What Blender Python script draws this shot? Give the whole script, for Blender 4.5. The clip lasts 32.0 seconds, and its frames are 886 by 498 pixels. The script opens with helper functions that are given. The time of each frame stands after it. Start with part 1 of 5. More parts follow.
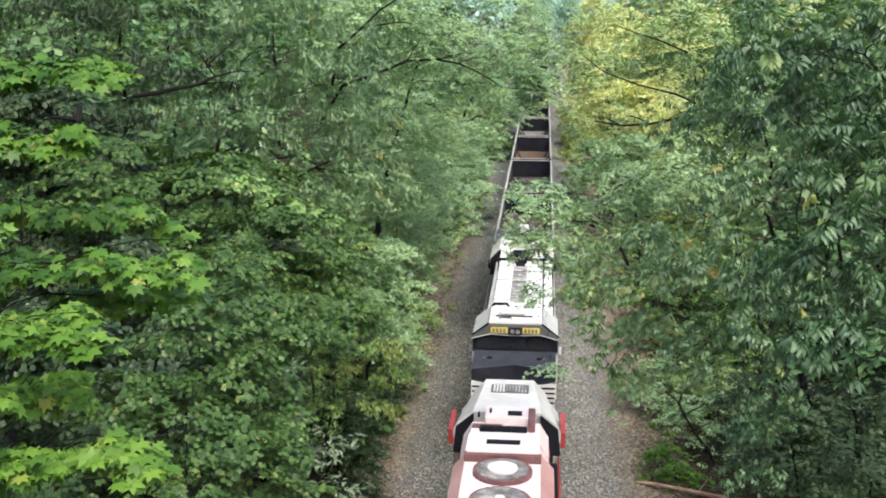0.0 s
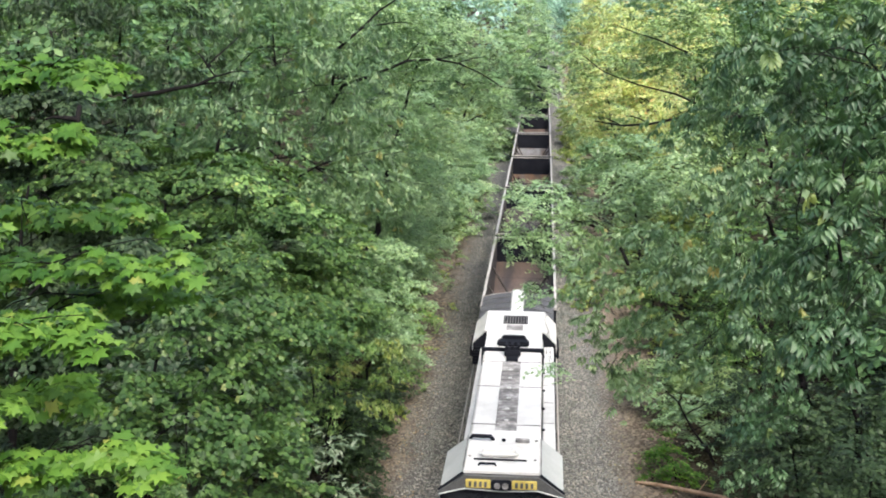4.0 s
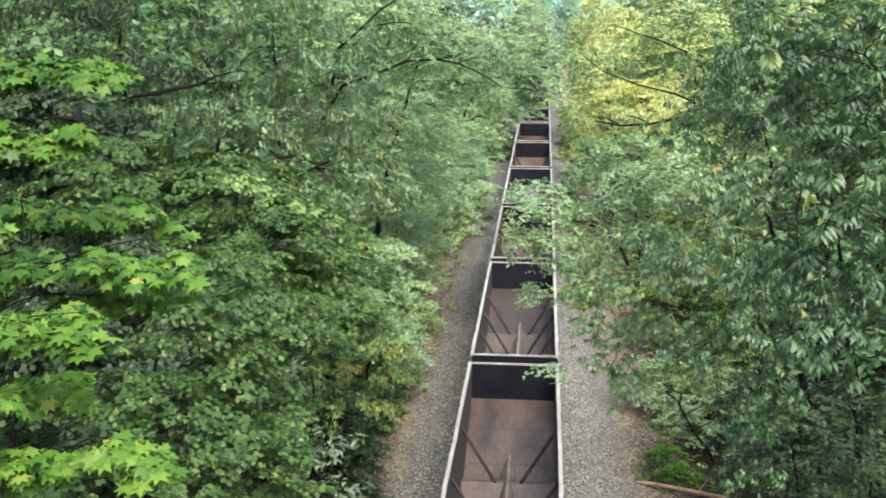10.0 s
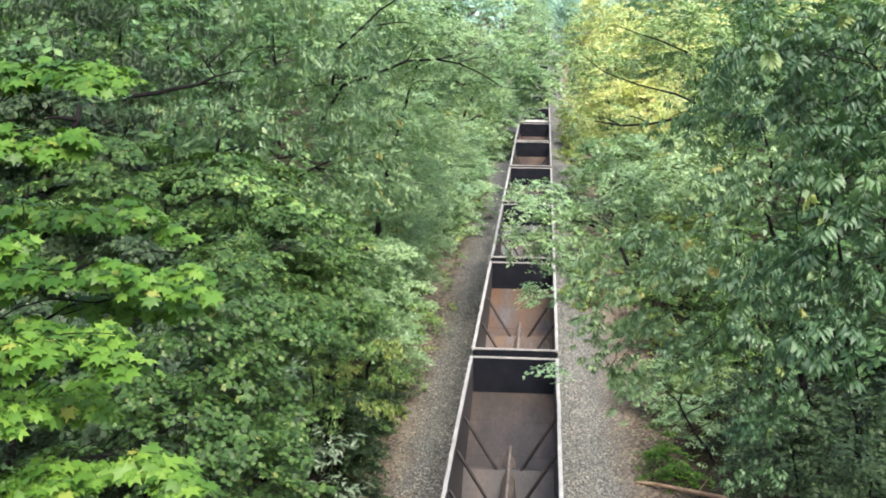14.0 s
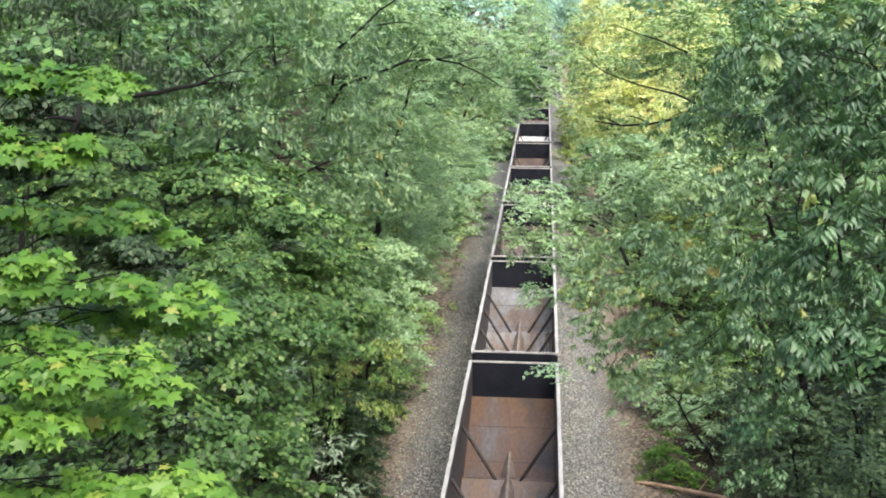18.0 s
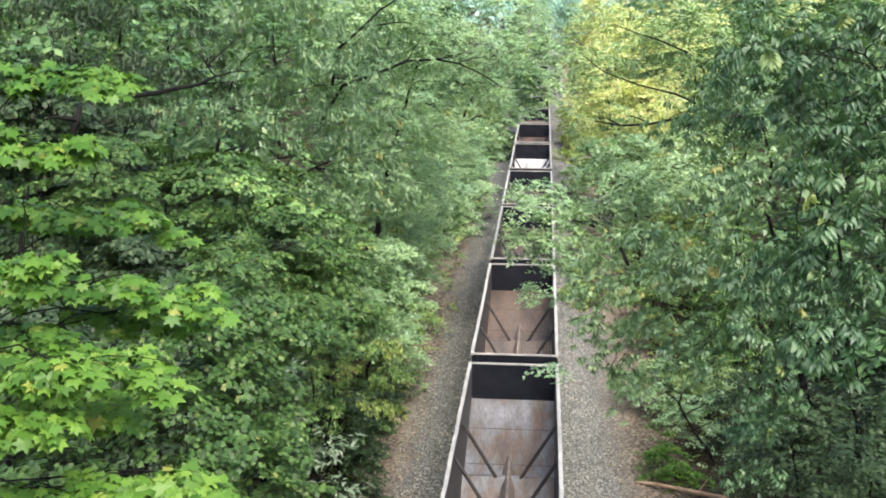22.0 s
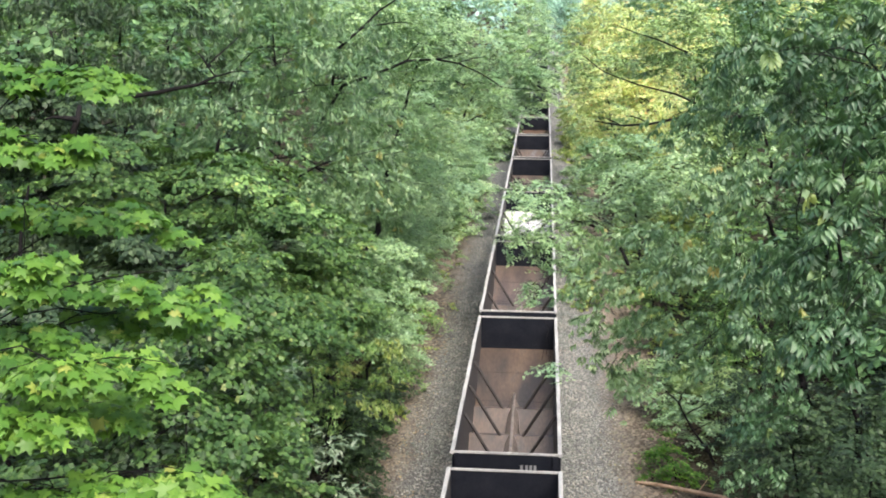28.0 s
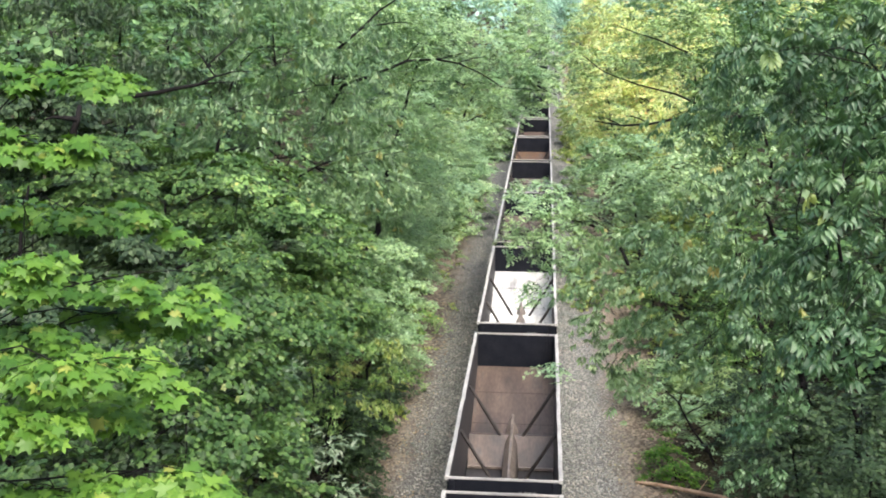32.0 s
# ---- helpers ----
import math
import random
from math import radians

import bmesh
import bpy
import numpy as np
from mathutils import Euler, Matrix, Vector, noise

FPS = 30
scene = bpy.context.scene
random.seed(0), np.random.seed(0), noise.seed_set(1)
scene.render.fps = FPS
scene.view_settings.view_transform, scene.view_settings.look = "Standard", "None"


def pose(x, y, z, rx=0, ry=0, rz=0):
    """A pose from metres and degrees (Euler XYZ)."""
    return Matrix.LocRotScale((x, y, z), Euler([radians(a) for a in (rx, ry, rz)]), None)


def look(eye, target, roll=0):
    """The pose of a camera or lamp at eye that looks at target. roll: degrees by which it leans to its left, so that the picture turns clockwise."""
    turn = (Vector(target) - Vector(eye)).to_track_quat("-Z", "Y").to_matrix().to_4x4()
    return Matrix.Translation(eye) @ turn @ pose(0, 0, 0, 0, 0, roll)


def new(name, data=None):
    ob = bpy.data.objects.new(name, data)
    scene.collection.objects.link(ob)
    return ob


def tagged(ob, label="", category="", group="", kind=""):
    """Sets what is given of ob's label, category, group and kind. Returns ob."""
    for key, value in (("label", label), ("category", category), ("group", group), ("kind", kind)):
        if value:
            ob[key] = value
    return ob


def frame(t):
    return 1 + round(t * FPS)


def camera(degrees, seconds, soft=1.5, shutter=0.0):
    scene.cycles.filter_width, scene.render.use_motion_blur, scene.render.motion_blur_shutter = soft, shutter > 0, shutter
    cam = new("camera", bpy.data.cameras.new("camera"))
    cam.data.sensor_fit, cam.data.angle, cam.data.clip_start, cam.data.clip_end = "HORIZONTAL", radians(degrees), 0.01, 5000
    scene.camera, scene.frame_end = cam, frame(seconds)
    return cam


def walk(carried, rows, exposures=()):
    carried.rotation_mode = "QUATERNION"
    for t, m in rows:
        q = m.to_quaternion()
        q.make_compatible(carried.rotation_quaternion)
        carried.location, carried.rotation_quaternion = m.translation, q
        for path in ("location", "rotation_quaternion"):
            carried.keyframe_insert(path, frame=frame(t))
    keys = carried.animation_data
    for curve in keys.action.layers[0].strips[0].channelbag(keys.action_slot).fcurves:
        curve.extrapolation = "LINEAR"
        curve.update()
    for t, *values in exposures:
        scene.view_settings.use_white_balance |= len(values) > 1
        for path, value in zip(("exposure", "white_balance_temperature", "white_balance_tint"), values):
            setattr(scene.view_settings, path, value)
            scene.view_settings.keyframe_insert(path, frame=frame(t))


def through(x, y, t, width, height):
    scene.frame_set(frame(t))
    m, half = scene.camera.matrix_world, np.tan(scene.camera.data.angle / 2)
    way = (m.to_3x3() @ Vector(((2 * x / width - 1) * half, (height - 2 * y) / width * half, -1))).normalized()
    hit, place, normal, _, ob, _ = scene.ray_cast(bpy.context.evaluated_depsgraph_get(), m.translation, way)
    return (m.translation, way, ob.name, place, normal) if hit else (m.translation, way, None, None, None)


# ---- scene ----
cam = camera(42.93, 32.0, soft=1.9)
EYE = Vector((0.844, 0.0, 16.395))
HEAD = Vector((-0.0858, 0.9711, -0.2227))
view = look(EYE, EYE + HEAD * 10, 0.147)
walk(cam, [(0, view), (32, view)], exposures=[(t, 1.55 + d, 6320, 9) for t, d in ((0, -0.36), (3, -0.3), (6, -0.2), (9, -0.1), (13, 0), (32, 0))])

# ---- light: a bright overcast sky ----
world = bpy.data.worlds.new("overcast_sky")
scene.world = world
world.use_nodes = True
wn = world.node_tree.nodes
sky = wn.new("ShaderNodeTexSky")
sky.sky_type = "NISHITA"
sky.sun_disc = False
sky.sun_elevation = radians(55)
sky.sun_rotation = radians(150)
sky.air_density, sky.dust_density, sky.ozone_density = 1.0, 6.0, 0.6
wn["Background"].inputs["Strength"].default_value = 0.15
world.node_tree.links.new(sky.outputs[0], wn["Background"].inputs["Color"])
sun_data = bpy.data.lights.new("sun", "SUN")
sun_data.energy, sun_data.angle, sun_data.color = 1.5, radians(30), (1.0, 0.96, 0.9)
sun = new("sun", sun_data)
sun.matrix_world = look((24, -41.5, 68.5), (0, 0, 0))


# ---- materials ----
def mat(name):
    m = bpy.data.materials.new(name)
    m.use_nodes = True
    nt = m.node_tree
    return m, nt, nt.nodes["Principled BSDF"]


def ramp(nt, fac, stops):
    r = nt.nodes.new("ShaderNodeValToRGB")
    while len(r.color_ramp.elements) < len(stops):
        r.color_ramp.elements.new(0.5)
    for e, (pos, c) in zip(r.color_ramp.elements, stops):
        e.position, e.color = pos, (*c, 1)
    nt.links.new(fac, r.inputs["Fac"])
    return r.outputs["Color"]


def noise_fac(nt, scale, detail=4, rough=0.6, space="Object"):
    tc = nt.nodes.new("ShaderNodeTexCoord")
    n = nt.nodes.new("ShaderNodeTexNoise")
    n.inputs["Scale"].default_value, n.inputs["Detail"].default_value, n.inputs["Roughness"].default_value = scale, detail, rough
    nt.links.new(tc.outputs[space], n.inputs["Vector"])
    return n.outputs["Fac"]


def mixc(nt, a, b, fac, mode="MIX"):
    m = nt.nodes.new("ShaderNodeMix")
    m.data_type, m.blend_type = "RGBA", mode
    for sock, v in ((m.inputs[6], a), (m.inputs[7], b), (m.inputs[0], fac)):
        if isinstance(v, tuple):
            sock.default_value = (*v, 1)
        elif isinstance(v, float):
            sock.default_value = v
        else:
            nt.links.new(v, sock)
    return m.outputs[2]


def bump(nt, bsdf, height, strength, dist):
    b = nt.nodes.new("ShaderNodeBump")
    b.inputs["Strength"].default_value, b.inputs["Distance"].default_value = strength, dist
    nt.links.new(height, b.inputs["Height"])
    nt.links.new(b.outputs[0], bsdf.inputs["Normal"])


def surface(name, stops, scale=3.0, fine=40.0, rough=0.7, metal=0.0, relief=0.3, dist=0.01, grain_low=0.72, grain_high=1.15):
    """A worn surface: broad stains by a ramp, fine grain on top, slight relief."""
    m, nt, b = mat(name)
    broad, grain = noise_fac(nt, scale), noise_fac(nt, fine, 3)
    col = ramp(nt, broad, stops)
    g = ramp(nt, grain, [(0.3, (grain_low,) * 3), (0.7, (grain_high,) * 3)])
    nt.links.new(mixc(nt, col, g, 1.0, "MULTIPLY"), b.inputs["Base Color"])
    b.inputs["Roughness"].default_value, b.inputs["Metallic"].default_value = rough, metal
    bump(nt, b, grain, relief, dist)
    return m


def leaf_mat(name, stops, through=0.3, rough=0.42, patch=0.35, gloss=0.5, single=False):
    """Leaves: colour by leaf and by broad patches of the crown; light comes through the blade."""
    m, nt, b = mat(name)
    pick = nt.nodes.new("ShaderNodeObjectInfo").outputs["Random"] if single else nt.nodes.new("ShaderNodeNewGeometry").outputs["Random Per Island"]
    col = ramp(nt, pick, stops)
    shade = ramp(nt, noise_fac(nt, patch, 2), [(0.3, (0.7, 0.8, 0.75)), (0.7, (1.3, 1.2, 1.1))])
    col = mixc(nt, col, shade, 1.0, "MULTIPLY")
    nt.links.new(col, b.inputs["Base Color"])
    b.inputs["Roughness"].default_value = rough
    b.inputs["Specular IOR Level"].default_value = gloss
    t = nt.nodes.new("ShaderNodeBsdfTranslucent")
    nt.links.new(mixc(nt, col, (1.25, 1.3, 0.6), 1.0, "MULTIPLY"), t.inputs["Color"])
    mx = nt.nodes.new("ShaderNodeMixShader")
    mx.inputs[0].default_value = through
    nt.links.new(b.outputs[0], mx.inputs[1])
    nt.links.new(t.outputs[0], mx.inputs[2])
    nt.links.new(mx.outputs[0], nt.nodes["Material Output"].inputs["Surface"])
    return m


MAPLE_STOPS = [(0.0, (0.035, 0.094, 0.014)), (0.5, (0.064, 0.148, 0.021)), (0.95, (0.108, 0.205, 0.032)), (1.0, (0.18, 0.215, 0.05))]
MAPLE = leaf_mat("maple_leaf", MAPLE_STOPS, rough=0.45, gloss=0.28)
MAPLE_SINGLE = leaf_mat("single_maple_leaf", [(0.0, (0.035, 0.094, 0.014)), (1.0, (0.09, 0.175, 0.027))], rough=0.45, gloss=0.28, single=True)
# Deep green, lowered so the colour holds the shade under the maple.
DEEP = leaf_mat("deep_green_shade_leaf", [(0.0, (0.027, 0.062, 0.018)), (0.6, (0.052, 0.106, 0.028)), (0.96, (0.09, 0.158, 0.042)), (1.0, (0.17, 0.19, 0.06))], rough=0.45, gloss=0.3)
# Understorey shade is put into this dark green.
SHADELEAF = leaf_mat("shade_darkened_leaf", [(0.0, (0.018, 0.036, 0.016)), (0.6, (0.031, 0.058, 0.025)), (1.0, (0.055, 0.092, 0.04))], rough=0.5, gloss=0.35)
HICKORY = leaf_mat("narrow_leaf", [(0.0, (0.055, 0.11, 0.05)), (0.55, (0.092, 0.168, 0.075)), (0.96, (0.15, 0.245, 0.115)), (1.0, (0.26, 0.25, 0.08))], rough=0.42)
# The shade on the near hickories is put into this darker green.
LEAFLET = leaf_mat("hickory_leaflet", [(0.0, (0.034, 0.078, 0.037)), (0.55, (0.058, 0.12, 0.056)), (0.97, (0.096, 0.172, 0.078)), (1.0, (0.19, 0.24, 0.07))], through=0.28, rough=0.42, gloss=0.45)
# Haze and leaf sheen are put into the paleness of these two greens.
GREYGREEN = leaf_mat("small_leaf", [(0.0, (0.13, 0.21, 0.09)), (0.6, (0.21, 0.32, 0.14)), (0.97, (0.31, 0.42, 0.21)), (1.0, (0.36, 0.3, 0.1))], rough=0.38, gloss=0.6)
PALELEAF = leaf_mat("pale_leaf", [(0.0, (0.155, 0.245, 0.135)), (0.6, (0.25, 0.38, 0.215)), (1.0, (0.37, 0.5, 0.31))], rough=0.33, through=0.35, gloss=0.8)
MIDLEAF = leaf_mat("mid_green_leaf", [(0.0, (0.062, 0.122, 0.062)), (0.6, (0.105, 0.19, 0.095)), (0.97, (0.18, 0.28, 0.135)), (1.0, (0.3, 0.27, 0.09))], rough=0.38)
FRESH = leaf_mat("fresh_green_leaf", [(0.0, (0.085, 0.155, 0.075)), (0.6, (0.15, 0.245, 0.12)), (0.97, (0.25, 0.36, 0.19)), (1.0, (0.33, 0.3, 0.1))], rough=0.38)
HEDGE = leaf_mat("hedge_leaf", [(0.0, (0.08, 0.16, 0.045)), (0.6, (0.155, 0.265, 0.08)), (0.95, (0.26, 0.38, 0.15)), (1.0, (0.36, 0.34, 0.11))], rough=0.42, gloss=0.35)
SILVER = leaf_mat("silvery_leaf", [(0.0, (0.07, 0.11, 0.07)), (0.6, (0.115, 0.16, 0.11)), (1.0, (0.18, 0.22, 0.17))], rough=0.5, gloss=0.3)
OLIVE = leaf_mat("olive_leaf", [(0.0, (0.12, 0.19, 0.05)), (0.6, (0.21, 0.29, 0.075)), (1.0, (0.33, 0.35, 0.11))])
# Autumn yellow, made paler so the colour also holds the haze.
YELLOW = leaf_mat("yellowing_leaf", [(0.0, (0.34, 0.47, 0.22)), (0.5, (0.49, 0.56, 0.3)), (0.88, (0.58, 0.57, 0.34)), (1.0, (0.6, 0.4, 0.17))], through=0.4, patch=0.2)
WOODS = leaf_mat("woodland_leaf", [(0.0, (0.05, 0.11, 0.045)), (0.6, (0.10, 0.19, 0.075)), (1.0, (0.17, 0.26, 0.1))], patch=0.12)
# Distance haze is put into these pale blue-green leaves.
HAZY = leaf_mat("haze_tinted_leaf", [(0.0, (0.2, 0.36, 0.33)), (1.0, (0.36, 0.54, 0.5))], patch=0.05)
DRYLEAF = leaf_mat("dry_leaf", [(0.0, (0.085, 0.064, 0.05)), (0.5, (0.18, 0.14, 0.105)), (0.97, (0.28, 0.23, 0.17)), (1.0, (0.34, 0.3, 0.15))], through=0.1, rough=0.7)
STONE = leaf_mat("ballast_stone", [(0.0, (0.12, 0.12, 0.112)), (0.5, (0.23, 0.23, 0.214)), (1.0, (0.34, 0.336, 0.315))], through=0.0, rough=0.85, patch=0.8)
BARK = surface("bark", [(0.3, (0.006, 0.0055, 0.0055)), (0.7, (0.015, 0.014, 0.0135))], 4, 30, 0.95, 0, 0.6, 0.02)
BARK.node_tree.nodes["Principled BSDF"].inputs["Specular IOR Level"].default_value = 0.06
DEADWOOD = surface("bleached_wood", [(0.3, (0.2, 0.13, 0.08)), (0.7, (0.42, 0.3, 0.2))], 4, 40, 0.85)
STEEL = surface("rail_steel", [(0.3, (0.2, 0.15, 0.12)), (0.7, (0.35, 0.32, 0.3))], 4, 40, 0.45, 0.8)
TIE = surface("tie_wood", [(0.3, (0.04, 0.03, 0.025)), (0.7, (0.1, 0.08, 0.06))], 3, 30, 0.9)
BLACK = surface("black_car_paint", [(0.3, (0.007, 0.008, 0.012)), (0.7, (0.015, 0.016, 0.021))], 1.5, 30, 0.75)
BLACK.node_tree.nodes["Principled BSDF"].inputs["Specular IOR Level"].default_value = 0.07
BRACE = surface("dark_brace_steel", [(0.3, (0.02, 0.017, 0.016)), (0.7, (0.05, 0.04, 0.035))], 3, 40, 0.6)
RIM = surface("weathered_rim", [(0.3, (0.27, 0.26, 0.245)), (0.7, (0.46, 0.445, 0.42))], 1.2, 18, 0.5)
GRIME = surface("truck_grime", [(0.3, (0.03, 0.025, 0.02)), (0.7, (0.08, 0.065, 0.05))], 4, 40, 0.85)
MARK = surface("white_marking", [(0.3, (0.13, 0.13, 0.13)), (0.7, (0.25, 0.25, 0.25))], 6, 40, 0.6)
# Sky glare on the dark roof is put into this paint; also white panels.
ROOF = surface("roof_glare_and_white_paint", [(0.25, (0.45, 0.45, 0.43)), (0.75, (0.68, 0.68, 0.66))], 1.2, 20, 0.4, relief=0.1, grain_low=0.93, grain_high=1.03)
# Greyer than ROOF: shade on the sloped cab shoulders put into the paint.
ROOFSIDE = surface("grey_shaded_cab_paint", [(0.25, (0.33, 0.35, 0.34)), (0.75, (0.45, 0.47, 0.46))], 1.2, 20, 0.45, relief=0.1, grain_low=0.93, grain_high=1.03)
SOOT = surface("sooty_panel", [(0.32, (0.075, 0.072, 0.072)), (0.5, (0.2, 0.195, 0.19)), (0.68, (0.46, 0.45, 0.44))], 2.2, 9, 0.7)
NAVY = surface("black_nose_paint", [(0.3, (0.02, 0.023, 0.032)), (0.7, (0.045, 0.05, 0.064))], 1.5, 30, 0.5)
NAVY.node_tree.nodes["Principled BSDF"].inputs["Specular IOR Level"].default_value = 0.25
RED = surface("red_loco_paint", [(0.3, (0.24, 0.025, 0.028)), (0.7, (0.36, 0.045, 0.04))], 1.5, 30, 0.35)
# Red shoulder paint with the white glare mixed into it.
BLUSH = surface("pinkish_red_shoulder", [(0.25, (0.42, 0.22, 0.21)), (0.75, (0.62, 0.42, 0.4))], 0.7, 12, 0.4, relief=0.1, grain_low=0.93, grain_high=1.03)
MAROON = surface("dark_red_soot", [(0.3, (0.09, 0.035, 0.035)), (0.7, (0.2, 0.09, 0.09))], 2.0, 20, 0.6)
# White sky glare on red paint is put into this pale pink.
PINK = surface("glare_pale_red_roof", [(0.25, (0.62, 0.53, 0.52)), (0.75, (0.8, 0.74, 0.73))], 0.8, 12, 0.4, relief=0.1, grain_low=0.93, grain_high=1.03)
GLASS = surface("dark_cab_glass", [(0.3, (0.01, 0.012, 0.015)), (0.7, (0.02, 0.022, 0.026))], 2, 20, 0.08)
AMBER = surface("yellow_number_board", [(0.3, (0.46, 0.37, 0.075)), (0.7, (0.58, 0.48, 0.14))], 3, 30, 0.5)
BROW = surface("dark_grey_brow", [(0.3, (0.06, 0.062, 0.062)), (0.7, (0.11, 0.112, 0.11))], 2, 30, 0.5)
MESH = surface("grey_radiator_mesh", [(0.3, (0.06, 0.06, 0.063)), (0.7, (0.115, 0.115, 0.12))], 2, 90, 0.6, 0.3, 0.8)
WORN = surface("worn_sill_steel", [(0.3, (0.09, 0.07, 0.06)), (0.7, (0.24, 0.2, 0.17))], 2.5, 25, 0.5)


def lining(name, stops, rough=0.42):
    """The inside of a coal car: rust, dust and polished streaks, a little different in each car."""
    m, nt, b = mat(name)
    oi = nt.nodes.new("ShaderNodeObjectInfo")
    tc = nt.nodes.new("ShaderNodeTexCoord")
    add = nt.nodes.new("ShaderNodeVectorMath")
    mul = nt.nodes.new("ShaderNodeMath")
    mul.operation = "MULTIPLY"
    mul.inputs[1].default_value = 40.0
    nt.links.new(oi.outputs["Random"], mul.inputs[0])
    grow = nt.nodes.new("ShaderNodeVectorMath")
    grow.operation = "MULTIPLY"
    grow.inputs[1].default_value = (1.5, 0.4, 1.0)
    nt.links.new(tc.outputs["Object"], grow.inputs[0])
    nt.links.new(grow.outputs[0], add.inputs[0])
    nt.links.new(mul.outputs[0], add.inputs[1])
    facs = []
    for scale, detail in ((0.9, 5), (9.0, 6)):
        n = nt.nodes.new("ShaderNodeTexNoise")
        n.inputs["Scale"].default_value, n.inputs["Detail"].default_value = scale, detail
        nt.links.new(add.outputs[0], n.inputs["Vector"])
        facs.append(n.outputs["Fac"])
    col = ramp(nt, facs[0], stops)
    col = mixc(nt, col, ramp(nt, facs[1], [(0.3, (0.7, 0.7, 0.7)), (0.7, (1.2, 1.2, 1.2))]), 1.0, "MULTIPLY")
    nt.links.new(col, b.inputs["Base Color"])
    b.inputs["Roughness"].default_value = rough
    bump(nt, b, facs[1], 0.3, 0.01)
    return m


RUST = lining("brown_rust_lining", [(0.32, (0.04, 0.034, 0.032)), (0.5, (0.082, 0.06, 0.049)), (0.62, (0.11, 0.08, 0.064)), (0.72, (0.075, 0.068, 0.064))])
ORANGE = lining("orange_rust_lining", [(0.34, (0.05, 0.042, 0.038)), (0.48, (0.105, 0.063, 0.038)), (0.58, (0.085, 0.058, 0.044)), (0.7, (0.095, 0.09, 0.09))])
DARKLINE = lining("dark_coal_dusted_lining", [(0.32, (0.026, 0.024, 0.023)), (0.52, (0.05, 0.042, 0.037)), (0.66, (0.075, 0.055, 0.045)), (0.74, (0.055, 0.052, 0.05))])
UMBER = lining("umber_lining", [(0.32, (0.034, 0.029, 0.027)), (0.5, (0.07, 0.05, 0.039)), (0.62, (0.095, 0.066, 0.047)), (0.72, (0.06, 0.055, 0.052))])
# The bluish grey stops carry the sky sheen on the slope sheets.
GREYLINE = lining("grey_streaked_lining", [(0.32, (0.06, 0.052, 0.048)), (0.45, (0.115, 0.085, 0.065)), (0.52, (0.12, 0.117, 0.118)), (0.68, (0.2, 0.203, 0.214))])
SIDELINE = lining("dark_side_lining", [(0.3, (0.022, 0.021, 0.022)), (0.7, (0.05, 0.044, 0.042))], 0.6)
# White holds the sky reflected on the floor as well as residue.
PALELINE = lining("pale_sky_glare_lining", [(0.28, (0.2, 0.2, 0.2)), (0.42, (0.4, 0.4, 0.39)), (0.7, (0.64, 0.64, 0.63))])


def ground_mat():
    """Grey ballast by the track, brown leaf litter beside it, then woodland floor with canopy shade in its colour."""
    m, nt, b = mat("ballast_and_litter")
    tc = nt.nodes.new("ShaderNodeTexCoord")
    sep = nt.nodes.new("ShaderNodeSeparateXYZ")
    nt.links.new(tc.outputs["Object"], sep.inputs[0])
    ab = nt.nodes.new("ShaderNodeMath")
    ab.operation = "ABSOLUTE"
    nt.links.new(sep.outputs[0], ab.inputs[0])
    wob = nt.nodes.new("ShaderNodeMath")
    wob.operation = "MULTIPLY_ADD"
    nt.links.new(noise_fac(nt, 0.5, 5, 0.7), wob.inputs[0])
    wob.inputs[1].default_value = 2.2
    nt.links.new(ab.outputs[0], wob.inputs[2])
    v = nt.nodes.new("ShaderNodeTexVoronoi")
    v.inputs["Scale"].default_value = 16.0
    nt.links.new(tc.outputs["Object"], v.inputs["Vector"])
    stone = ramp(nt, v.outputs["Color"], [(0.1, (0.13, 0.131, 0.122)), (0.5, (0.235, 0.236, 0.22)), (0.9, (0.37, 0.368, 0.343))])
    # Shade in the gaps between stones is multiplied into their colour.
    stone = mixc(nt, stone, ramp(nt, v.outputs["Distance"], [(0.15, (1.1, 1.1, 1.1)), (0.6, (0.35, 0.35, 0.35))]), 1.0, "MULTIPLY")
    v2 = nt.nodes.new("ShaderNodeTexVoronoi")
    v2.inputs["Scale"].default_value = 9.0
    nt.links.new(tc.outputs["Object"], v2.inputs["Vector"])
    litter = ramp(nt, v2.outputs["Color"], [(0.1, (0.065, 0.052, 0.04)), (0.5, (0.145, 0.118, 0.09)), (0.9, (0.27, 0.23, 0.18))])
    fr = nt.nodes.new("ShaderNodeMapRange")
    fr.inputs[1].default_value, fr.inputs[2].default_value = 4.5, 5.9
    nt.links.new(wob.outputs[0], fr.inputs[0])
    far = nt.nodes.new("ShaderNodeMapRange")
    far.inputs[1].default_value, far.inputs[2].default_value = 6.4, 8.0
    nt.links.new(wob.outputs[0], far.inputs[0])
    # Dark stops put the shade under the trees into the floor colour.
    canopy_shade = ramp(nt, v2.outputs["Color"], [(0.1, (0.016, 0.014, 0.009)), (0.6, (0.034, 0.03, 0.019)), (0.95, (0.07, 0.06, 0.04))])
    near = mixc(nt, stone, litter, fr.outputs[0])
    nt.links.new(mixc(nt, near, canopy_shade, far.outputs[0]), b.inputs["Base Color"])
    b.inputs["Roughness"].default_value = 0.9
    b.inputs["Specular IOR Level"].default_value = 0.05
    bump(nt, b, v.outputs["Distance"], 0.7, 0.03)
    return m


GROUND = ground_mat()


